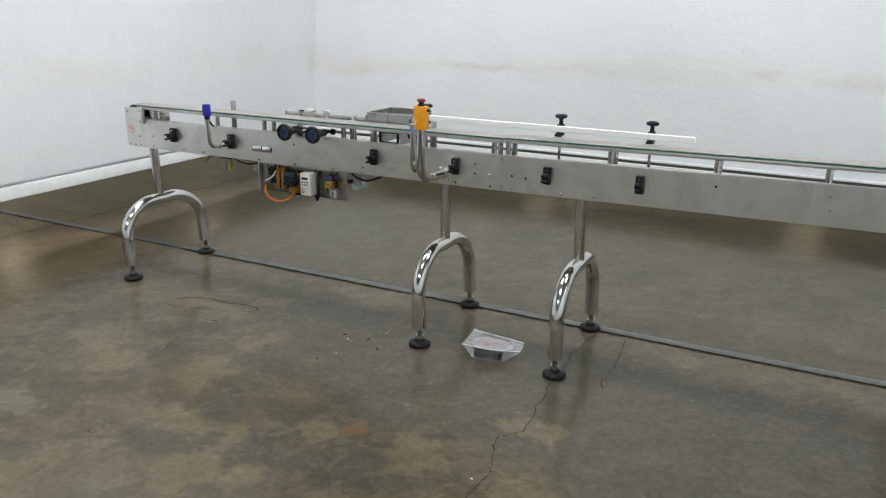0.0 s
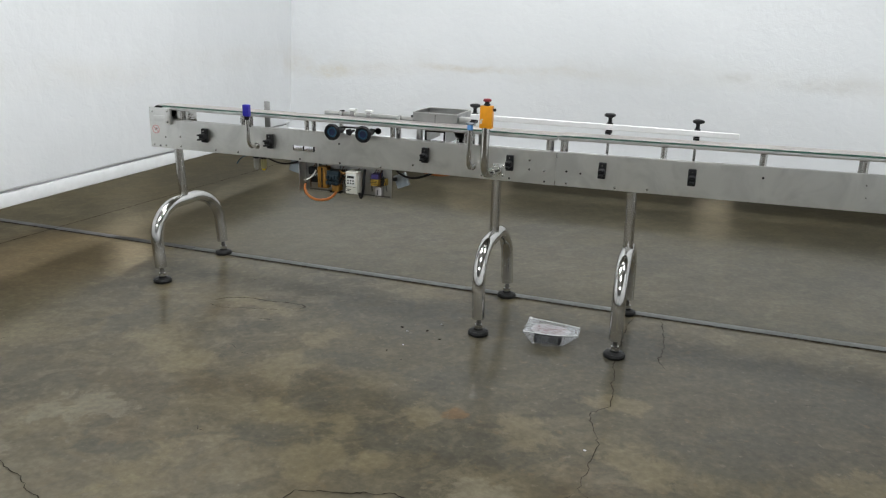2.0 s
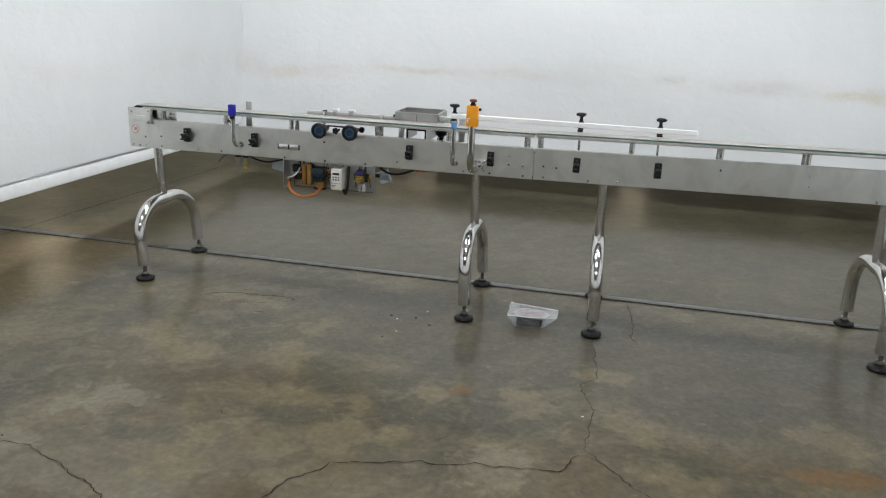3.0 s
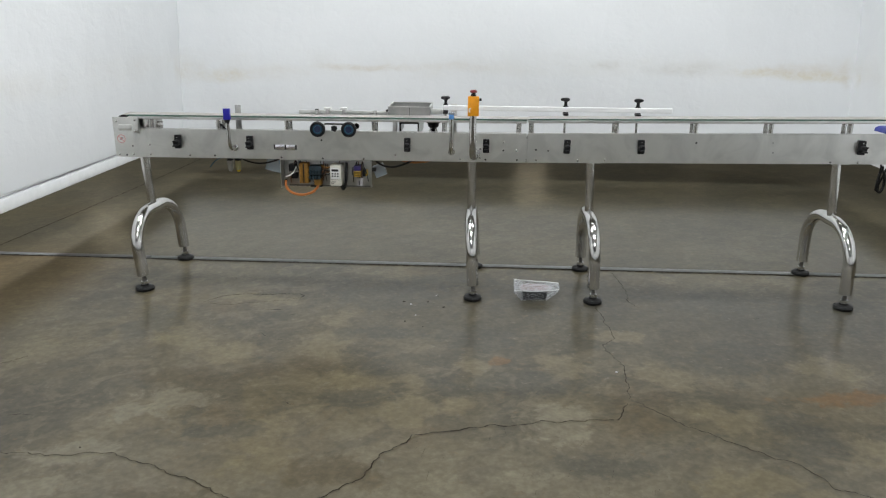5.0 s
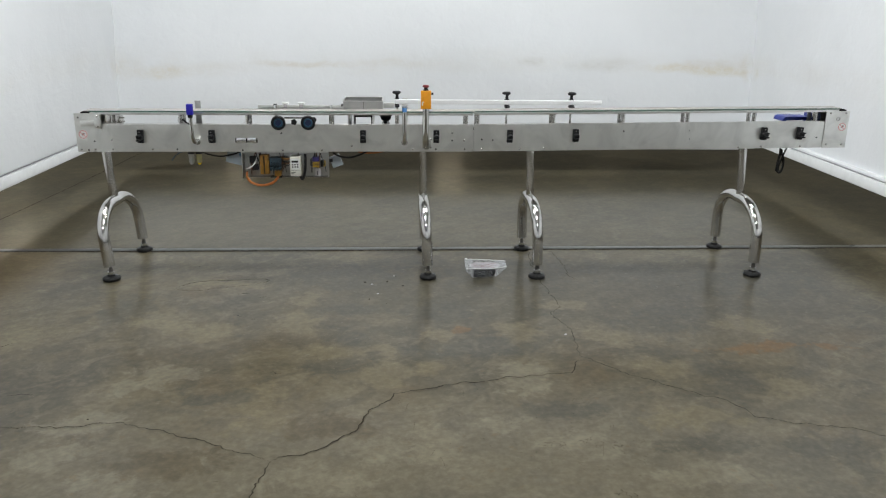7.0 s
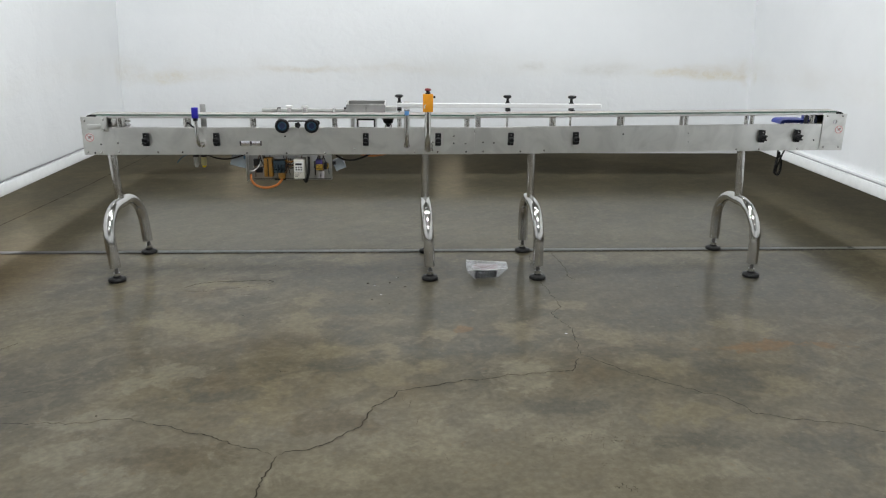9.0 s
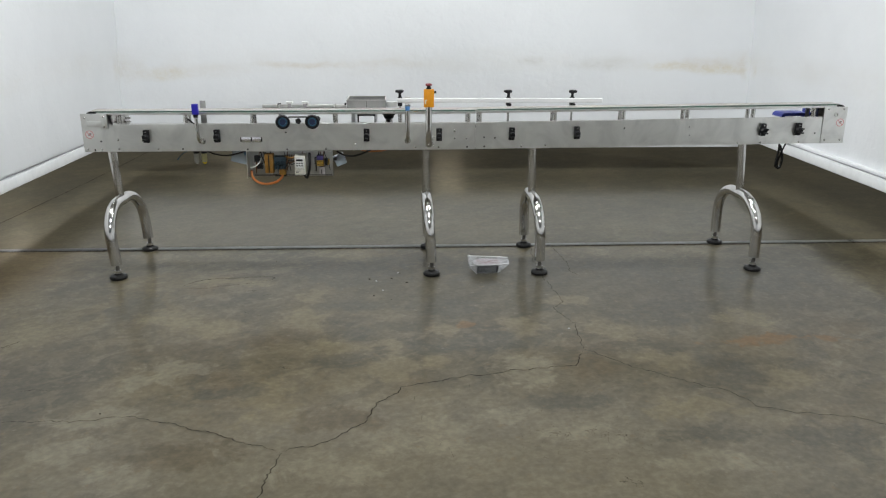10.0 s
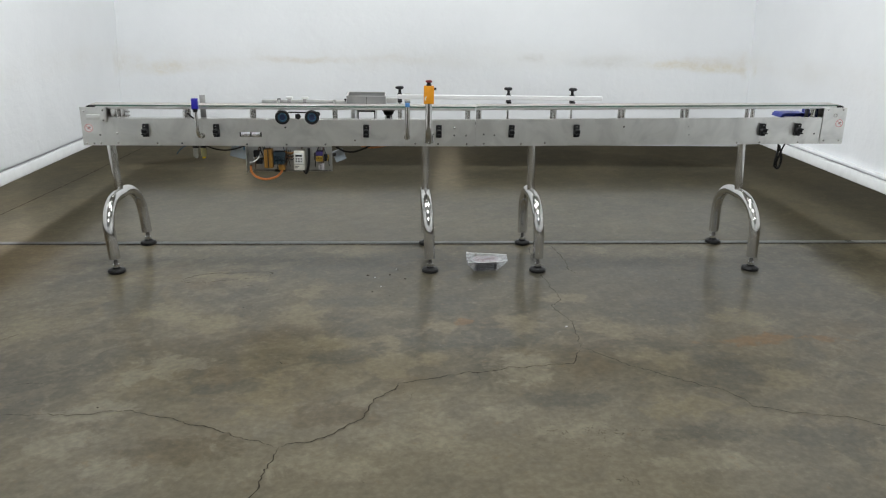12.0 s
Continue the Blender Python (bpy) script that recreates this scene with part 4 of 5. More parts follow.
# emergency stop
tube = part("stop_tube", hose([(-1.521, 2.832, 1.025), (-1.521, 2.832, 0.93), (-1.521, 2.832, 0.862), (-1.520, 2.838, 0.830), (-1.518, 2.862, 0.804), (-1.514, 2.900, 0.795), (-1.510, 2.96, 0.793), (-1.505, 3.046, 0.790)], 0.0188, 18), TUBE, conveyor, "bent polished tube arm")
part("connector", rod((-1.513, 2.925, 0.7935), (-1.508, 3.012, 0.791), 0.0235, seg=12), POSTSTEEL, tube, "bright threaded connector")
part("connector_nut", rod((-1.508, 3.012, 0.791), (-1.507, 3.034, 0.790), 0.029, seg=6), POSTSTEEL, tube)
body = part("stop_box", box(-1.550, -1.491, 2.814, 2.850, 1.022, 1.126, 0.004), ORANGE, conveyor, "orange emergency stop box on a bent tube")
part("button_collar", lathe(((0, 1.126), (0.015, 1.126), (0.015, 1.132), (0.0115, 1.134), (0.0105, 1.146), (0, 1.146)), Matrix.Translation((-1.521, 2.832, 0))), BLACK, body)
part("stop_button", lathe(((0, 1.144), (0.017, 1.144), (0.0195, 1.147), (0.019, 1.153), (0.014, 1.157), (0, 1.158)), Matrix.Translation((-1.521, 2.832, 0))), RED, body, "red mushroom stop button")
part("side_knob", rod((-1.490, 2.832, 1.108), (-1.478, 2.832, 1.108), 0.007), BLACK, body)
scuff = box(-1.545, -1.538, 2.8128, 2.8138, 1.043, 1.062)
box(-1.541, -1.532, 2.8128, 2.8138, 1.060, 1.066, bm=scuff)
part("paint_chip", scuff, CREAM, body)
flange = part("stop_flange", box(-1.535, -1.475, Y0 - 0.005, Y0 - 0.0004, 0.755, 0.820, 0.002), SHEET, conveyor, "square flange with four bolts")
for x in (-1.528, -1.482):
    for z in (0.763, 0.812):
        part("bolt", bolt_mesh, None, flange, at=Matrix.Translation((x, Y0 - 0.0052, z)))

# two adjusting hand wheels
drive = part("wheel_block", box(-2.36, -2.24, 3.020, 3.046, under(-2.3) + 0.204, under(-2.3) + 0.210, 0.001), BLACK, conveyor, "thin black bar between two hand wheels")
part("star_knob", lathe(((0, 0), (0.009, 0), (0.009, 0.01), (0.018, 0.012), (0.020, 0.018), (0.017, 0.024), (0, 0.024)), Matrix.Translation((-2.298, 3.010, 0.921)) @ pose(0, 0, 0, 90), 5), BLACK, drive)
part("knob_stem", rod((-2.298, 3.005, 0.921), (-2.298, 3.049, 0.921), 0.007, seg=10), BLACK, drive)
for x, z in ((-2.389, 0.917), (-2.214, 0.918)):
    at = Matrix.Translation((x, 2.995, z)) @ pose(0, 0, 0, 90)
    wheel = part("hand_wheel", lathe(((0.026, 0.0), (0.036, 0.0), (0.0425, 0.005), (0.0435, 0.012), (0.0425, 0.019), (0.037, 0.024), (0.031, 0.024), (0.0285, 0.019), (0.0275, 0.006)), seg=32, ring=True), BLACK, drive, "black hand wheel with blue-grey hub", at=at)
    part("hub", lathe(((0, 0.002), (0.0272, 0.002), (0.0272, 0.015), (0.020, 0.017), (0.018, 0.014), (0, 0.014)), seg=28), NAVY, drive, "dark navy hub", at=at)
    part("hub_ring", lathe(((0.0185, 0.015), (0.0262, 0.013), (0.0262, 0.0165), (0.0190, 0.0185)), seg=28, ring=True), TEAL, drive, "teal ring of the hub", at=at)
    part("spindle", rod((x, 2.997, z), (x, 3.12, z), 0.010), BLACK, drive)
    part("spindle_sleeve", rod((x, 3.0, z), (x, 3.090, z), 0.019, 0.017), GREYDARK, drive)
part("rear_knob", lathe(((0, 0), (0.014, 0), (0.017, 0.012), (0.012, 0.022), (0, 0.022)), Matrix.Translation((-2.196, 3.146, 0.916)) @ pose(0, 0, 0, 90)), BLACK, drive)

# guide bar with two white clips, behind the chain
bar = part("guide_bar", box(-2.540, -2.02, 3.190, 3.204, 0.972, 0.997, 0.002), RAILSTEEL, conveyor, "grey guide bar behind the chain")
for x in (-2.372, -2.276):
    part("clip", box(x - 0.011, x + 0.011, 3.182, 3.212, 0.974, 1.003, 0.003), CARD, bar, "grey-white plastic clip")
    part("clip_cap", box(x - 0.020, x + 0.020, 3.182, 3.212, 1.003, 1.015, 0.003), WHITE, bar, "white clip cap")
    part("clip_foot", box(x - 0.018, x + 0.018, 3.180, 3.190, 0.972, 0.980, 0.002), CARD, bar)
part("bar_joint", box(-2.445, -2.425, 3.187, 3.207, 0.990, 1.004, 0.002), BLACK, bar)
part("bar_bracket", box(-2.44, -2.425, 3.166, 3.190, 0.86, 1.0, 0.002), POSTSTEEL, bar)
part("bar_bracket", box(-2.10, -2.085, 3.166, 3.190, 0.86, 1.0, 0.002), POSTSTEEL, bar)

# flat upright behind the chain
part("upright_plate", box(-2.921, -2.886, 3.196, 3.200, 0.80, 1.020, 0.001), GREYSTRIP, conveyor, "thin upright grey strip")
part("plate_arm", box(-2.915, -2.892, 3.166, 3.196, 0.82, 0.845, 0.002), SHEET, conveyor)


# open steel tray behind the chain
def tray_walls(x0, x1, y0, y1, z0, z1, t):
    bm = box(x0, x1, y0, y0 + t, z0, z1)
    box(x0, x1, y1 - t, y1, z0, z1, bm=bm)
    box(x0, x0 + t, y0 + t, y1 - t, z0, z1, bm=bm)
    box(x1 - t, x1, y0 + t, y1 - t, z0, z1, bm=bm)
    return bm


tray = part("reject_tray", tray_walls(-2.018, -1.775, 3.182, 3.430, 0.956, 1.023, 0.003), TRAYSTEEL, conveyor, "open-topped stainless tray behind the chain")
part("tray_floor", box(-2.015, -1.778, 3.185, 3.427, 0.958, 0.961), TRAYSTEEL, tray)
part("tray_rim", tray_walls(-2.020, -1.773, 3.180, 3.432, 1.023, 1.0265, 0.008), RAILSTEEL, tray)
part("tray_seam", box(-1.895, -1.893, 3.1800, 3.1822, 0.958, 1.021), BLACK, tray)
part("tray_latch", box(-2.032, -2.0205, 3.19, 3.21, 0.985, 1.006, 0.002), BLACK, tray)
part("tray_hook", box(-1.772, -1.705, 3.20, 3.24, 0.982, 1.012, 0.002), SHEET, tray)
part("tray_arm", box(-1.99, -1.965, 3.166, 3.20, 0.87, 0.956, 0.002), SHEET, tray)
under_frame = box(-1.952, -1.840, 3.19, 3.20, 0.926, 0.936)
for b in ((-1.952, -1.840, 3.19, 3.20, 0.872, 0.882), (-1.952, -1.944, 3.19, 3.20, 0.882, 0.926), (-1.848, -1.840, 3.19, 3.20, 0.882, 0.926)):
    box(*b, bm=under_frame)
for x in (-1.956, -1.836):
    part("frame_side", box(x - 0.0015, x + 0.0015, 3.202, 3.45, 0.868, 0.945), TRAYSTEEL, tray, "steel side of the bracket frame")
part("tray_frame", under_frame, BLACK, tray, "black bracket frame under the tray")
cyl = part("air_gripper", lathe(((0, 0.870), (0.020, 0.870), (0.020, 0.880), (0.012, 0.884), (0.012, 0.900), (0.030, 0.912), (0.034, 0.930), (0.042, 0.936), (0.042, 0.944), (0, 0.944)), Matrix.Translation((-1.757, 3.205, 0))), BLACK, conveyor, "black pneumatic fitting under the chain")
for dx in (-0.022, 0.024):
    part("gripper_leg", rod((-1.757 + dx, 3.20, 0.868), (-1.757 + dx * 0.6, 3.20, 0.915), 0.004, seg=8), POSTSTEEL, cyl)

# white guide rail on three clamped rods
rail = part("guide_rail", box(-1.700, -0.405, 3.166, 3.184, 1.010, 1.038, 0.006, seg=3), RAILWHITE, conveyor, "long white plastic guide rail")
KNOB = ((0, 0.0), (0.011, 0.0), (0.0085, 0.018), (0.010, 0.026), (0.022, 0.030), (0.026, 0.035), (0.025, 0.042), (0.017, 0.046), (0, 0.047))
for x in (-1.686, -1.0, -0.592):
    knob = lathe(KNOB, I4, 30)
    for v in knob.verts:
        if v.co.z > 0.028:
            lobe = 1 + 0.16 * math.cos(3 * math.atan2(v.co.y, v.co.x) + x * 9)
            v.co.x, v.co.y = v.co.x * lobe, v.co.y * lobe
    knob.transform(Matrix.Translation((x, 3.205, 1.040)))
    part("rail_knob", knob, BLACK, rail, "black clamping knob")
    part("rail_clamp", box(x - 0.014, x + 0.014, 3.160, 3.222, 0.990, 1.003, 0.002), BLACK, rail)
    part("rail_clamp", box(x - 0.014, x + 0.014, 3.186, 3.222, 1.003, 1.041, 0.002), BLACK, rail)
    part("rail_rod", rod((x, 3.205, 0.84), (x, 3.205, 0.992), 0.0065, seg=12), POSTSTEEL, rail)
    part("rod_holder", box(x - 0.012, x + 0.012, 3.166, 3.218, 0.815, 0.845, 0.002), BLACK, rail)
part("rail_bracket", box(-1.656, -1.621, 3.186, 3.190, 0.865, 1.046, 0.001), SHEET, rail)
part("bracket_foot", box(-1.656, -1.621, 3.166, 3.186, 0.86, 0.875, 0.001), SHEET, rail)

# blue drip tray by the drive
scoop_outline = ((0.776, 0.917), (0.782, 0.935), (0.797, 0.944), (0.82, 0.946), (0.955, 0.945), (0.955, 0.925), (0.84, 0.923), (0.82, 0.917))
scoop = part("blue_cover", slab(scoop_outline, 3.170, 3.30, 0.002), TRAYBLUE, conveyor, "glossy blue plastic cover by the drive")
part("blue_bracket", box(0.958, 0.986, 3.168, 3.26, 0.905, 0.968, 0.003), TRAYBLUE, scoop)
part("cover_tab", box(0.80, 0.86, 3.166, 3.19, 0.875, 0.924, 0.002), SHEET, scoop)

# coiled mains cable
loop = []
for k in range(36):
    a = 2 * math.pi * k / 12
    wide = 0.007 + 0.017 * (0.5 + 0.5 * math.cos(a)) ** 0.7
    loop.append((0.770 + wide * math.sin(a) + 0.003 * math.sin(k), 3.115 + 0.007 * math.cos(a * 0.7), 0.668 - 0.074 * math.cos(a) + 0.004 * math.sin(k * 1.7)))
cable = part("mains_cable", hose([(0.755, 3.11, 0.768), (0.758, 3.112, 0.72), *loop, (0.785, 3.11, 0.72), (0.805, 3.112, 0.768)], 0.0050, 8, steps=3), RUBBER, conveyor, "coiled black mains cable")
part("cable_tie", rod((0.770, 3.115, 0.712), (0.770, 3.115, 0.722), 0.013), BLACK, cable)

# ---- control panel under the frame ----
panel = part("control_panel", box(-2.628, -2.111, 3.126, 3.130, 0.560, under(-2.4) + 0.01, 0.001), TRAYSTEEL, conveyor, "open control panel with inverter and terminals")
part("panel_side", box(-2.632, -2.6285, 3.056, 3.130, 0.562, under(-2.6), 0.0006), SHEET, panel)
part("panel_flange", box(-2.628, -2.111, 3.056, 3.1255, under(-2.4) - 0.006, under(-2.4) - 0.003), SHEET, panel)
part("side_lug", lathe(((0, 0), (0.008, 0), (0.008, 0.006), (0, 0.006)), Matrix.Translation((-2.613, 3.100, 0.598)) @ pose(0, 0, 0, 90)), BLACK, panel)
part("wire_duct", box(-2.524, -2.474, 3.078, 3.1255, 0.588, 0.706, 0.002), DUCT, panel, "amber slotted wire duct")
for k in range(3):
    part("duct_rib", box(-2.526 + 0.0195 * k, -2.518 + 0.0195 * k, 3.072, 3.078, 0.590, 0.704, 0.001), DUCT, panel)
fuse = box(-2.592, -2.556, 3.09, 3.1255, 0.655, 0.695, 0.002)
box(-2.585, -2.545, 3.10, 3.1255, 0.610, 0.640, 0.002, bm=fuse)
part("fuse_holder", fuse, BLACK, panel)
part("white_wire", hose([(-2.615, 3.08, 0.622), (-2.59, 3.07, 0.630), (-2.565, 3.085, 0.648), (-2.55, 3.10, 0.68)], 0.004, 8), WHITE, panel)
relay = box(-2.466, -2.395, 3.060, 3.1255, 0.640, 0.692, 0.003)
for k in range(4):
    box(-2.464 + 0.0175 * k, -2.452 + 0.0175 * k, 3.05, 3.062, 0.648, 0.668, 0.002, bm=relay)
    box(-2.464 + 0.0175 * k, -2.452 + 0.0175 * k, 3.045, 3.1255, 0.617, 0.638, 0.002, bm=relay)
part("relay_block", relay, RELAY, panel, "dark row of relays")
part("duct_slot", box(-2.5045, -2.4985, 3.0715, 3.0785, 0.592, 0.702), BLACK, panel)
for k, z in enumerate((0.692, 0.682, 0.671, 0.660, 0.650)):
    part("wire", hose([(-2.398, 3.085, z), (-2.378, 3.066 + 0.004 * k, z - 0.003), (-2.356, 3.07, z - 0.006 + 0.004 * (k % 2)), (-2.338, 3.085, z + 0.004)], 0.0034, 6, steps=4), (DUCT, BROWN, BLACK, BROWN, RELAY)[k], panel)
part("terminal_block", box(-2.440, -2.402, 3.07, 3.1255, 0.578, 0.614, 0.002), DUCT, panel)
for k, x in enumerate((-2.388, -2.378, -2.366)):
    part("wire", hose([(x, 3.10, 0.70), (x + 0.004, 3.075 + 0.006 * k, 0.675), (x - 0.008, 3.07, 0.645), (x - 0.03, 3.08, 0.61)], 0.0022, 6), (BROWN, BLACK, BROWN)[k], panel)
drive_box = part("inverter", box(-2.338, -2.274, 3.030, 3.1255, 0.586, 0.704, 0.004), CREAM, panel, "cream frequency inverter with a small keypad")
part("face_plate", box(-2.333, -2.281, 3.0282, 3.0302, 0.627, 0.692, 0.001), WHITE, drive_box)
part("display", box(-2.328, -2.288, 3.0275, 3.0305, 0.670, 0.683, 0.001), BLACK, drive_box)
for row in range(2):
    for col in range(3):
        part("key", box(-2.327 + 0.015 * col, -2.318 + 0.015 * col, 3.0272, 3.0305, 0.653 - 0.014 * row, 0.661 - 0.014 * row, 0.001), BLACK, drive_box)
part("marking", box(-2.332, -2.314, 3.0285, 3.0303, 0.600, 0.603), INK, drive_box)
part("marking", box(-2.332, -2.306, 3.0285, 3.0303, 0.608, 0.611), INK, drive_box)
part("vent_line", box(-2.335, -2.277, 3.0286, 3.0303, 0.622, 0.6232), INK, drive_box)
part("motor_cable", hose([(-2.252, 3.09, 0.712), (-2.250, 3.07, 0.66), (-2.256, 3.075, 0.60), (-2.272, 3.085, 0.556), (-2.29, 3.10, 0.575)], 0.0075, 10), BLACK, panel)
breaker = box(-2.222, -2.207, 3.085, 3.1255, 0.640, 0.680, 0.002)
part("breaker", breaker, GREYDARK, panel)
part("breaker", box(-2.160, -2.142, 3.09, 3.1255, 0.632, 0.672, 0.002), BLACK, panel)
part("brass_clip", box(-2.1415, -2.131, 3.095, 3.1255, 0.634, 0.668, 0.001), GOLD, panel)
for z in (0.6425, 0.651, 0.6595):
    part("socket_slot", box(-2.204, -2.168, 3.0630, 3.0642, z, z + 0.003), BLACK, panel)
part("purple_relay", box(-2.206, -2.166, 3.068, 3.1255, 0.668, 0.696, 0.002), PURPLE, panel)
part("brass_socket", box(-2.206, -2.166, 3.064, 3.1255, 0.634, 0.667, 0.002), GOLD, panel)
part("socket_label", box(-2.196, -2.160, 3.095, 3.1255, 0.575, 0.622, 0.002), CARD, panel)
part("socket_marking", box(-2.183, -2.178, 3.0935, 3.0952, 0.580, 0.606), INK, panel)
part("air_hose", hose([(-2.613, 3.090, 0.600), (-2.606, 3.075, 0.565), (-2.575, 3.070, 0.534), (-2.52, 3.068, 0.521), (-2.46, 3.070, 0.534), (-2.425, 3.080, 0.565), (-2.418, 3.090, 0.60)], 0.0075, 12), HOSE, panel, "looped orange air hose")
for x, z, tilt, w in ((-2.690, 0.672, 14, 0.055), (-2.070, 0.655, -22, 0.034)):
    b = box(-w, w, -0.015, 0.015, -0.036, 0.036, 0.004)
    bmesh.ops.transform(b, matrix=Matrix.Translation((x, 3.17, z)) @ pose(0, 0, 0, 0, tilt, 0), verts=b.verts)
    part("plastic_flap", b, SMOKE, panel, "smoky clear plastic cover flap")
part("base_strip", box(-2.60, -2.12, 3.122, 3.1258, 0.5625, 0.570), DULLSTEEL, panel)
part("flap_clip", box(-2.66, -2.633, 3.13, 3.15, 0.69, 0.71, 0.002), TEAL, panel)
part("flap_clip", box(-2.110, -2.088, 3.13, 3.15, 0.655, 0.675, 0.002), BLACK, panel)

wiring = random.Random(8)
for k in range(12):
    x = wiring.uniform(-2.60, -2.14)
    dx = wiring.uniform(-0.05, 0.05)
    part("wire", hose([(x, 3.12, 0.715), (x + dx * 0.3, 3.098, 0.69), (x + dx * 0.8, 3.094, 0.65), (x + dx, 3.105, wiring.uniform(0.58, 0.62))], wiring.choice((0.0022, 0.003)), 6, steps=4), wiring.choice((BLACK, BLACK, RELAY, BROWN, BROWN)), panel)
part("din_rail", box(-2.60, -2.36, 3.116, 3.1255, 0.640, 0.652, 0.001), POSTSTEEL, panel)
# black plate that stands in for the shade at the panel's foot
part("base_shadow_plate", box(-2.47, -2.40, 3.10, 3.1255, 0.562, 0.572, 0.001), BLACK, panel)

# filter bowls and loose cables under the frame
unit = part("filter_unit", box(-2.985, -2.875, 3.135, 3.160, under(-2.93) - 0.014, under(-2.93) + 0.004, 0.003), BLACK, conveyor, "air filter with a clear and a yellow bowl")
for x, m, tip in ((-2.955, BOWL, BOWL), (-2.908, PALEBOWL, YELLOW)):
    part("bowl", lathe(((0, 0.648), (0.0155, 0.648), (0.017, 0.652), (0.0175, 0.702), (0, 0.702)), Matrix.Translation((x, 3.148, 0)) @ pose(0, 0, 0, 0, 0, 22.5), 8), m, unit)
    part("bowl_cap", lathe(((0, 0.7022), (0.019, 0.7022), (0.019, 0.722), (0, 0.722)), Matrix.Translation((x, 3.148, 0)), 14), BLACK, unit)
    part("bowl_tip", lathe(((0, 0.634), (0.008, 0.636), (0.0135, 0.6475), (0, 0.6475)), Matrix.Translation((x, 3.148, 0)), 18), tip, unit)
part("bowl_cable", hose([(-2.89, 3.15, 0.715), (-2.84, 3.14, 0.698), (-2.77, 3.13, 0.690), (-2.70, 3.13, 0.702), (-2.64, 3.14, 0.722)], 0.005, 8), BLACK, unit)
part("loose_wire", hose([(-2.99, 3.14, 0.725), (-3.03, 3.12, 0.705), (-3.06, 3.12, 0.675), (-3.065, 3.12, 0.665)], 0.003, 6), TEAL, unit)
part("drive_cable", hose([(-2.085, 3.13, 0.715), (-2.04, 3.12, 0.692), (-1.98, 3.11, 0.688), (-1.92, 3.11, 0.705), (-1.86, 3.12, 0.732)], 0.006, 10), BLACK, conveyor, "black cable slung under the frame")
part("orange_lead", hose([(-1.93, 3.13, 0.722), (-1.87, 3.12, 0.714), (-1.79, 3.12, 0.722), (-1.74, 3.13, 0.742)], 0.006, 8), HOSE, conveyor)

# chain plates, last of the conveyor
pitch, gap = 0.0381, 0.0004
link_mesh = mesh_from("chain_plate", box(0, pitch - gap, -0.0545, 0.0545, 0, 0.005, 0.0006, seg=1), CHAIN)
count = int((1.09 + 3.53) / pitch)
for k in range(count):
    x = -3.53 + k * pitch
    part("chain_plate", link_mesh, None, conveyor, at=Matrix.Translation((x, (Y0 + Y1) / 2, under(x) + 0.2405 + (0.003 if x > XJ else 0))) @ pose(0, 0, 0, 0, -0.195 if x < XJ else -0.79, 0))

# ---- bag of loose parts on the floor ----
BAG = Matrix.Translation((-1.15, 2.88, 0))
bag = thing("plastic_bag", at=BAG, label="clear zip bag of small black parts lying on the floor", category="bag")
# cross-sections along x: front foot, front edge, zip edge and rear foot, each as (y, z)
SECTIONS = (
    (-1.272, (2.800, 0.046), (2.779, 0.066), (2.909, 0.085), (2.900, 0.052)),
    (-1.228, (2.796, 0.002), (2.783, 0.065), (2.913, 0.083), (2.928, 0.002)),
    (-1.150, (2.790, 0.002), (2.791, 0.060), (2.912, 0.079), (2.932, 0.002)),
    (-1.085, (2.813, 0.002), (2.816, 0.057), (2.912, 0.076), (2.926, 0.002)),
    (-1.045, (2.838, 0.026), (2.838, 0.054), (2.910, 0.074), (2.914, 0.030)),
    (-1.014, (2.850, 0.049), (2.851, 0.055), (2.908, 0.072), (2.905, 0.064)),
)


def bag_point(x, corner):
    for a, c in zip(SECTIONS, SECTIONS[1:]):
        if x <= c[0] or c is SECTIONS[-1]:
            s = min(1.0, max(0.0, (x - a[0]) / (c[0] - a[0])))
            return Vector((x, *(p + (q - p) * s for p, q in zip(a[corner], c[corner]))))


def bag_film(first, last):
    bm, rings = bmesh.new(), []
    for k in range(first, last + 1):
        x = -1.272 + 0.258 * k / 36
        ring = []
        for c, n in ((1, 5), (2, 9), (3, 6), (4, 6)):
            p, q = bag_point(x, c), bag_point(x, c % 4 + 1)
            for m in range(n):
                v = p.lerp(q, m / n)
                swell = math.sin(math.pi * m / n)
                amp = 0.0 if c == 4 else 0.0055 * swell
                out = Vector((0, -1, 0)) if c == 1 else Vector((0, -0.4, 0.9)) if c == 2 else Vector((0, 1, 0.2))
                v = v + out * amp * (noise.noise(v * 45) + 0.8 * noise.noise(v * 110 + Vector((3, 1, 7))))
                v.z = max(v.z, 0.0015)
                ring.append(bm.verts.new(v))
        rings.append(ring)
    n = len(rings[0])
    for a, c in zip(rings, rings[1:]):
        for m in range(n):
            bm.faces.new((a[m], a[(m + 1) % n], c[(m + 1) % n], c[m]))
    if first == 0:
        bm.faces.new(rings[0])
    if last == 36:
        bm.faces.new(rings[-1][::-1])
    return bm


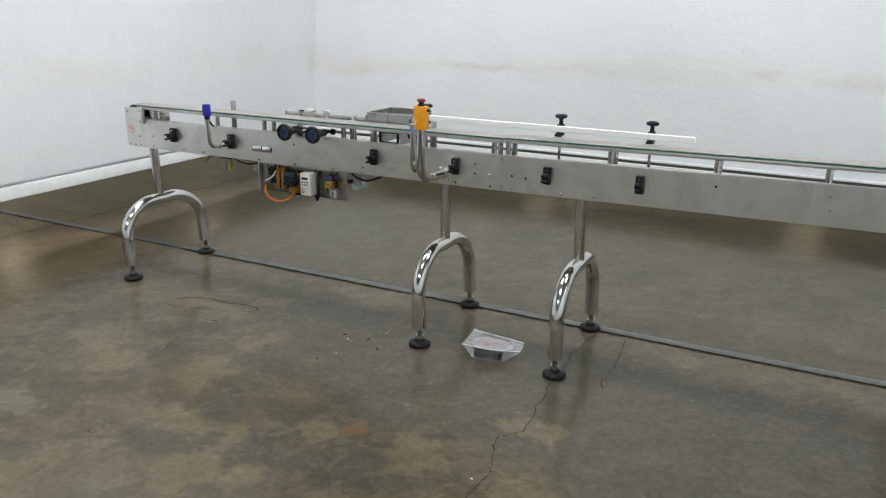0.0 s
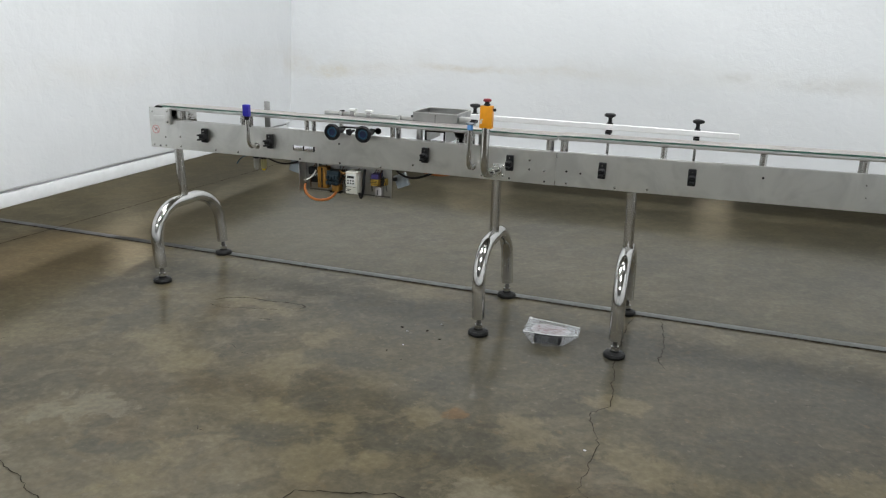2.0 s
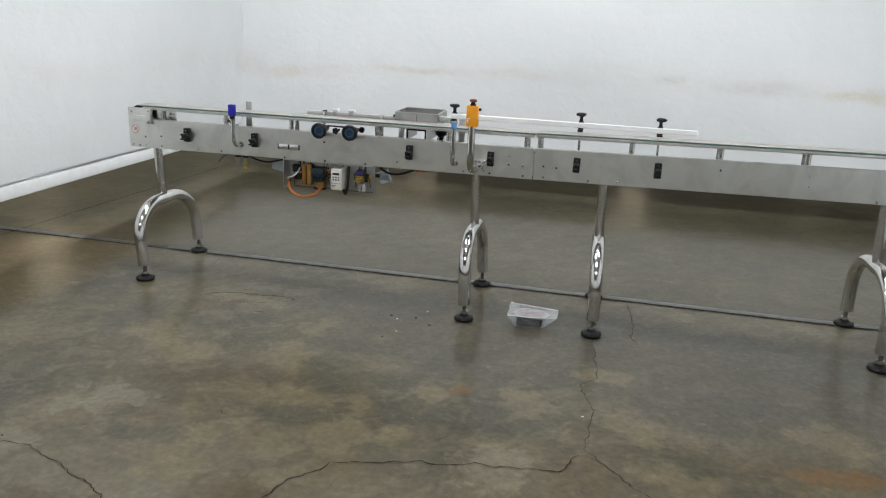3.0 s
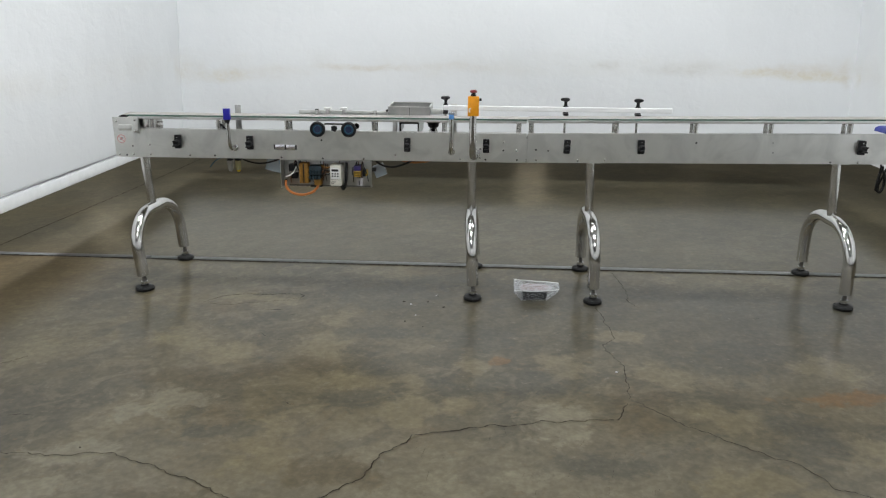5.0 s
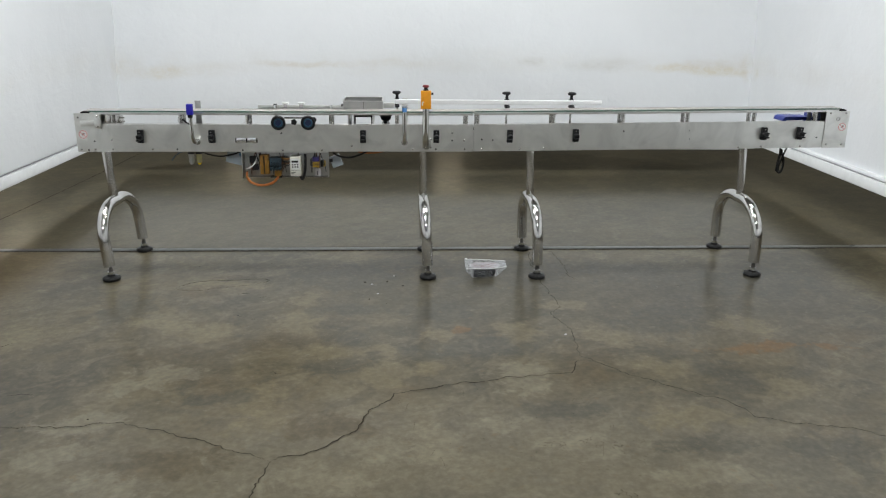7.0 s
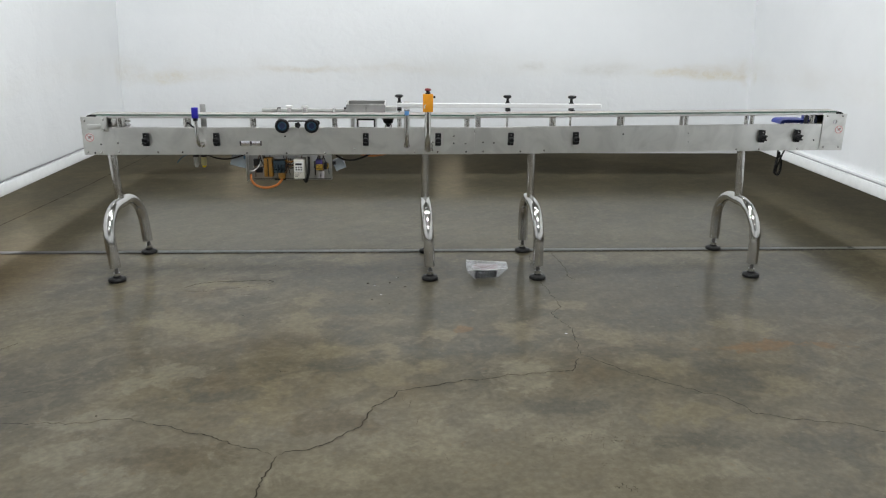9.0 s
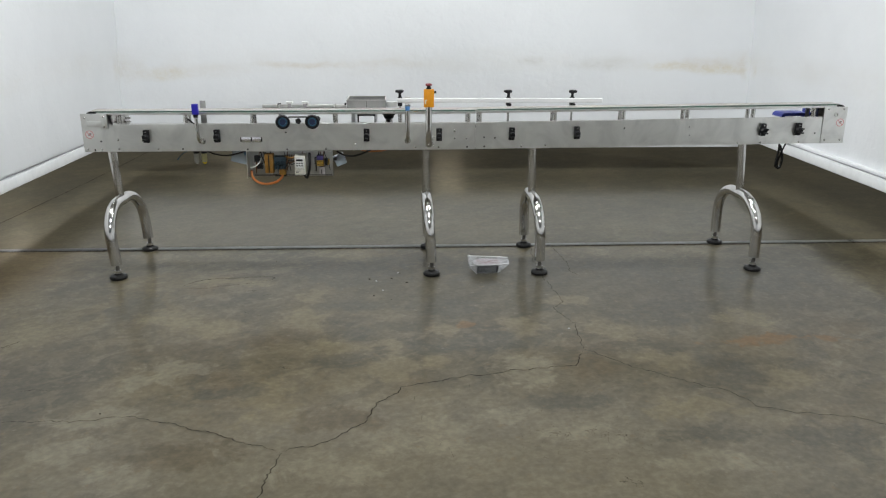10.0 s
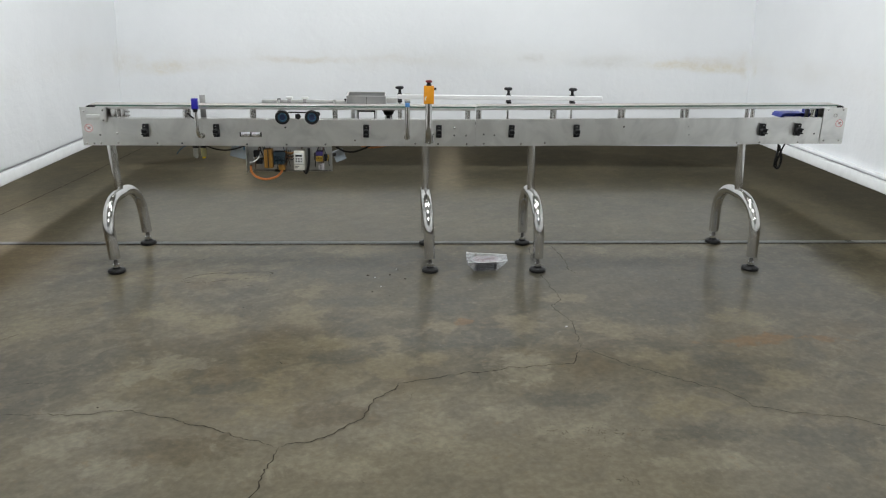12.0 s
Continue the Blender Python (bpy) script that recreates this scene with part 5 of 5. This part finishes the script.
part("film", bag_film(7, 26), FILM, bag, "crumpled clear film")
part("film_end", bag_film(0, 7), WHITEFILM, bag, "whitish crumpled end of the film")
part("film_end", bag_film(26, 36), WHITEFILM, bag, "whitish crumpled end of the film")
lump = box(-1.226, -1.150, 2.801, 2.850, 0.003, 0.046, 0.015, seg=4)
box(-1.166, -1.090, 2.808, 2.858, 0.003, 0.049, 0.016, seg=4, bm=lump)
for v in lump.verts:
    v.co += Vector((0.011 * noise.noise(v.co * 40), 0.003 * noise.noise(v.co * 35), 0.010 * noise.noise(v.co * 30)))
part("black_part", lump, BLACK, bag, "dark moulded parts inside")
part("black_part", box(-1.20, -1.12, 2.868, 2.915, 0.004, 0.034, 0.008), BLACK, bag, "dark moulded parts inside")


def on_card(u, w, lift):
    """A point of the card under the bag's upper face: u along the bag, w from its front edge to its zip."""
    narrow = 1 - 0.42 * abs(2 * w - 0.9) ** 2.2
    x = -1.148 + 0.190 * (u - 0.5) * narrow
    p = bag_point(x, 2).lerp(bag_point(x, 3), 0.06 + 0.78 * w)
    return p + Vector((0, 0.002, lift - 0.0055))


card = bmesh.new()
sheet = [[card.verts.new(on_card(u / 8, w / 5, 0.0)) for u in range(9)] for w in range(6)]
for a, c in zip(sheet, sheet[1:]):
    for k in range(8):
        card.faces.new((a[k], a[k + 1], c[k + 1], c[k]))
part("printed_card", card, BAGCARD, bag, "grey-white card with faded red print")
rnd, prints = random.Random(12), bmesh.new()
for k in range(130):
    u, w = rnd.uniform(0.02, 0.86), rnd.uniform(0.03, 0.93)
    du, dw = rnd.uniform(0.03, 0.12), rnd.uniform(0.015, 0.035)
    prints.faces.new([prints.verts.new(on_card(*q, 0.0012)) for q in ((u, w), (u + du, w), (u + du, w + dw), (u, w + dw))])
part("print_bars", prints, DARKRED, bag)
part("zip_strip", hose([bag_point(x, 3) + Vector((0, 0, 0.001)) for x in (-1.27, -1.22, -1.15, -1.08, -1.03, -1.016)], 0.0018, 8), WHITE, bag, "white zip edge")
part("front_seam", hose([bag_point(x, 2) + Vector((0, -0.001, 0.0005)) for x in (-1.27, -1.228, -1.19, -1.12, -1.08, -1.035, -1.016)], 0.0013, 6), WHITE, bag)

slider = bag_point(-1.262, 3)
part("zip_slider", box(slider.x - 0.007, slider.x + 0.006, slider.y - 0.004, slider.y + 0.005, slider.z - 0.003, slider.z + 0.006, 0.002), WHITE, bag, "small white zip slider")

# ---- crumbs on the floor ----
DARKBITS = ((-1.883, 2.733, 0.0062), (-1.75, 2.740, 0.0064), (-1.658, 2.666, 0.0055), (-1.849, 2.451, 0.005), (-1.75, 2.385, 0.003), (-1.70, 2.834, 0.003))
PALEBITS = ((-1.841, 2.696, 0.0045), (-1.801, 2.538, 0.004), (-0.838, 1.931, 0.0045), (-1.71, 2.845, 0.0035))
rnd, crumbs = random.Random(5), bmesh.new()
for k in range(12):
    x, y = rnd.uniform(-4.0, 1.2), rnd.uniform(0.6, 3.2)
    s = rnd.uniform(0.0015, 0.0035)
    if k < len(DARKBITS):
        x, y, s = DARKBITS[k]
    bmesh.ops.create_icosphere(crumbs, subdivisions=1, radius=s, matrix=Matrix.Translation((x, y, s * 0.3)) @ pose(0, 0, 0, 0, 0, rnd.uniform(0, 180)) @ Matrix.Diagonal((1.6, 1, 0.5, 1)))
thing("floor_debris", crumbs, CRACK, label="dark crumbs scattered on the concrete floor", category="debris", kind="stuff")
chips = bmesh.new()
for x, y, s in PALEBITS:
    bmesh.ops.create_icosphere(chips, subdivisions=1, radius=s, matrix=Matrix.Translation((x, y, s * 0.3)) @ Matrix.Diagonal((1.5, 1, 0.5, 1)))
thing("floor_chips", chips, CARD, label="pale chips scattered on the concrete floor", category="debris", kind="stuff")
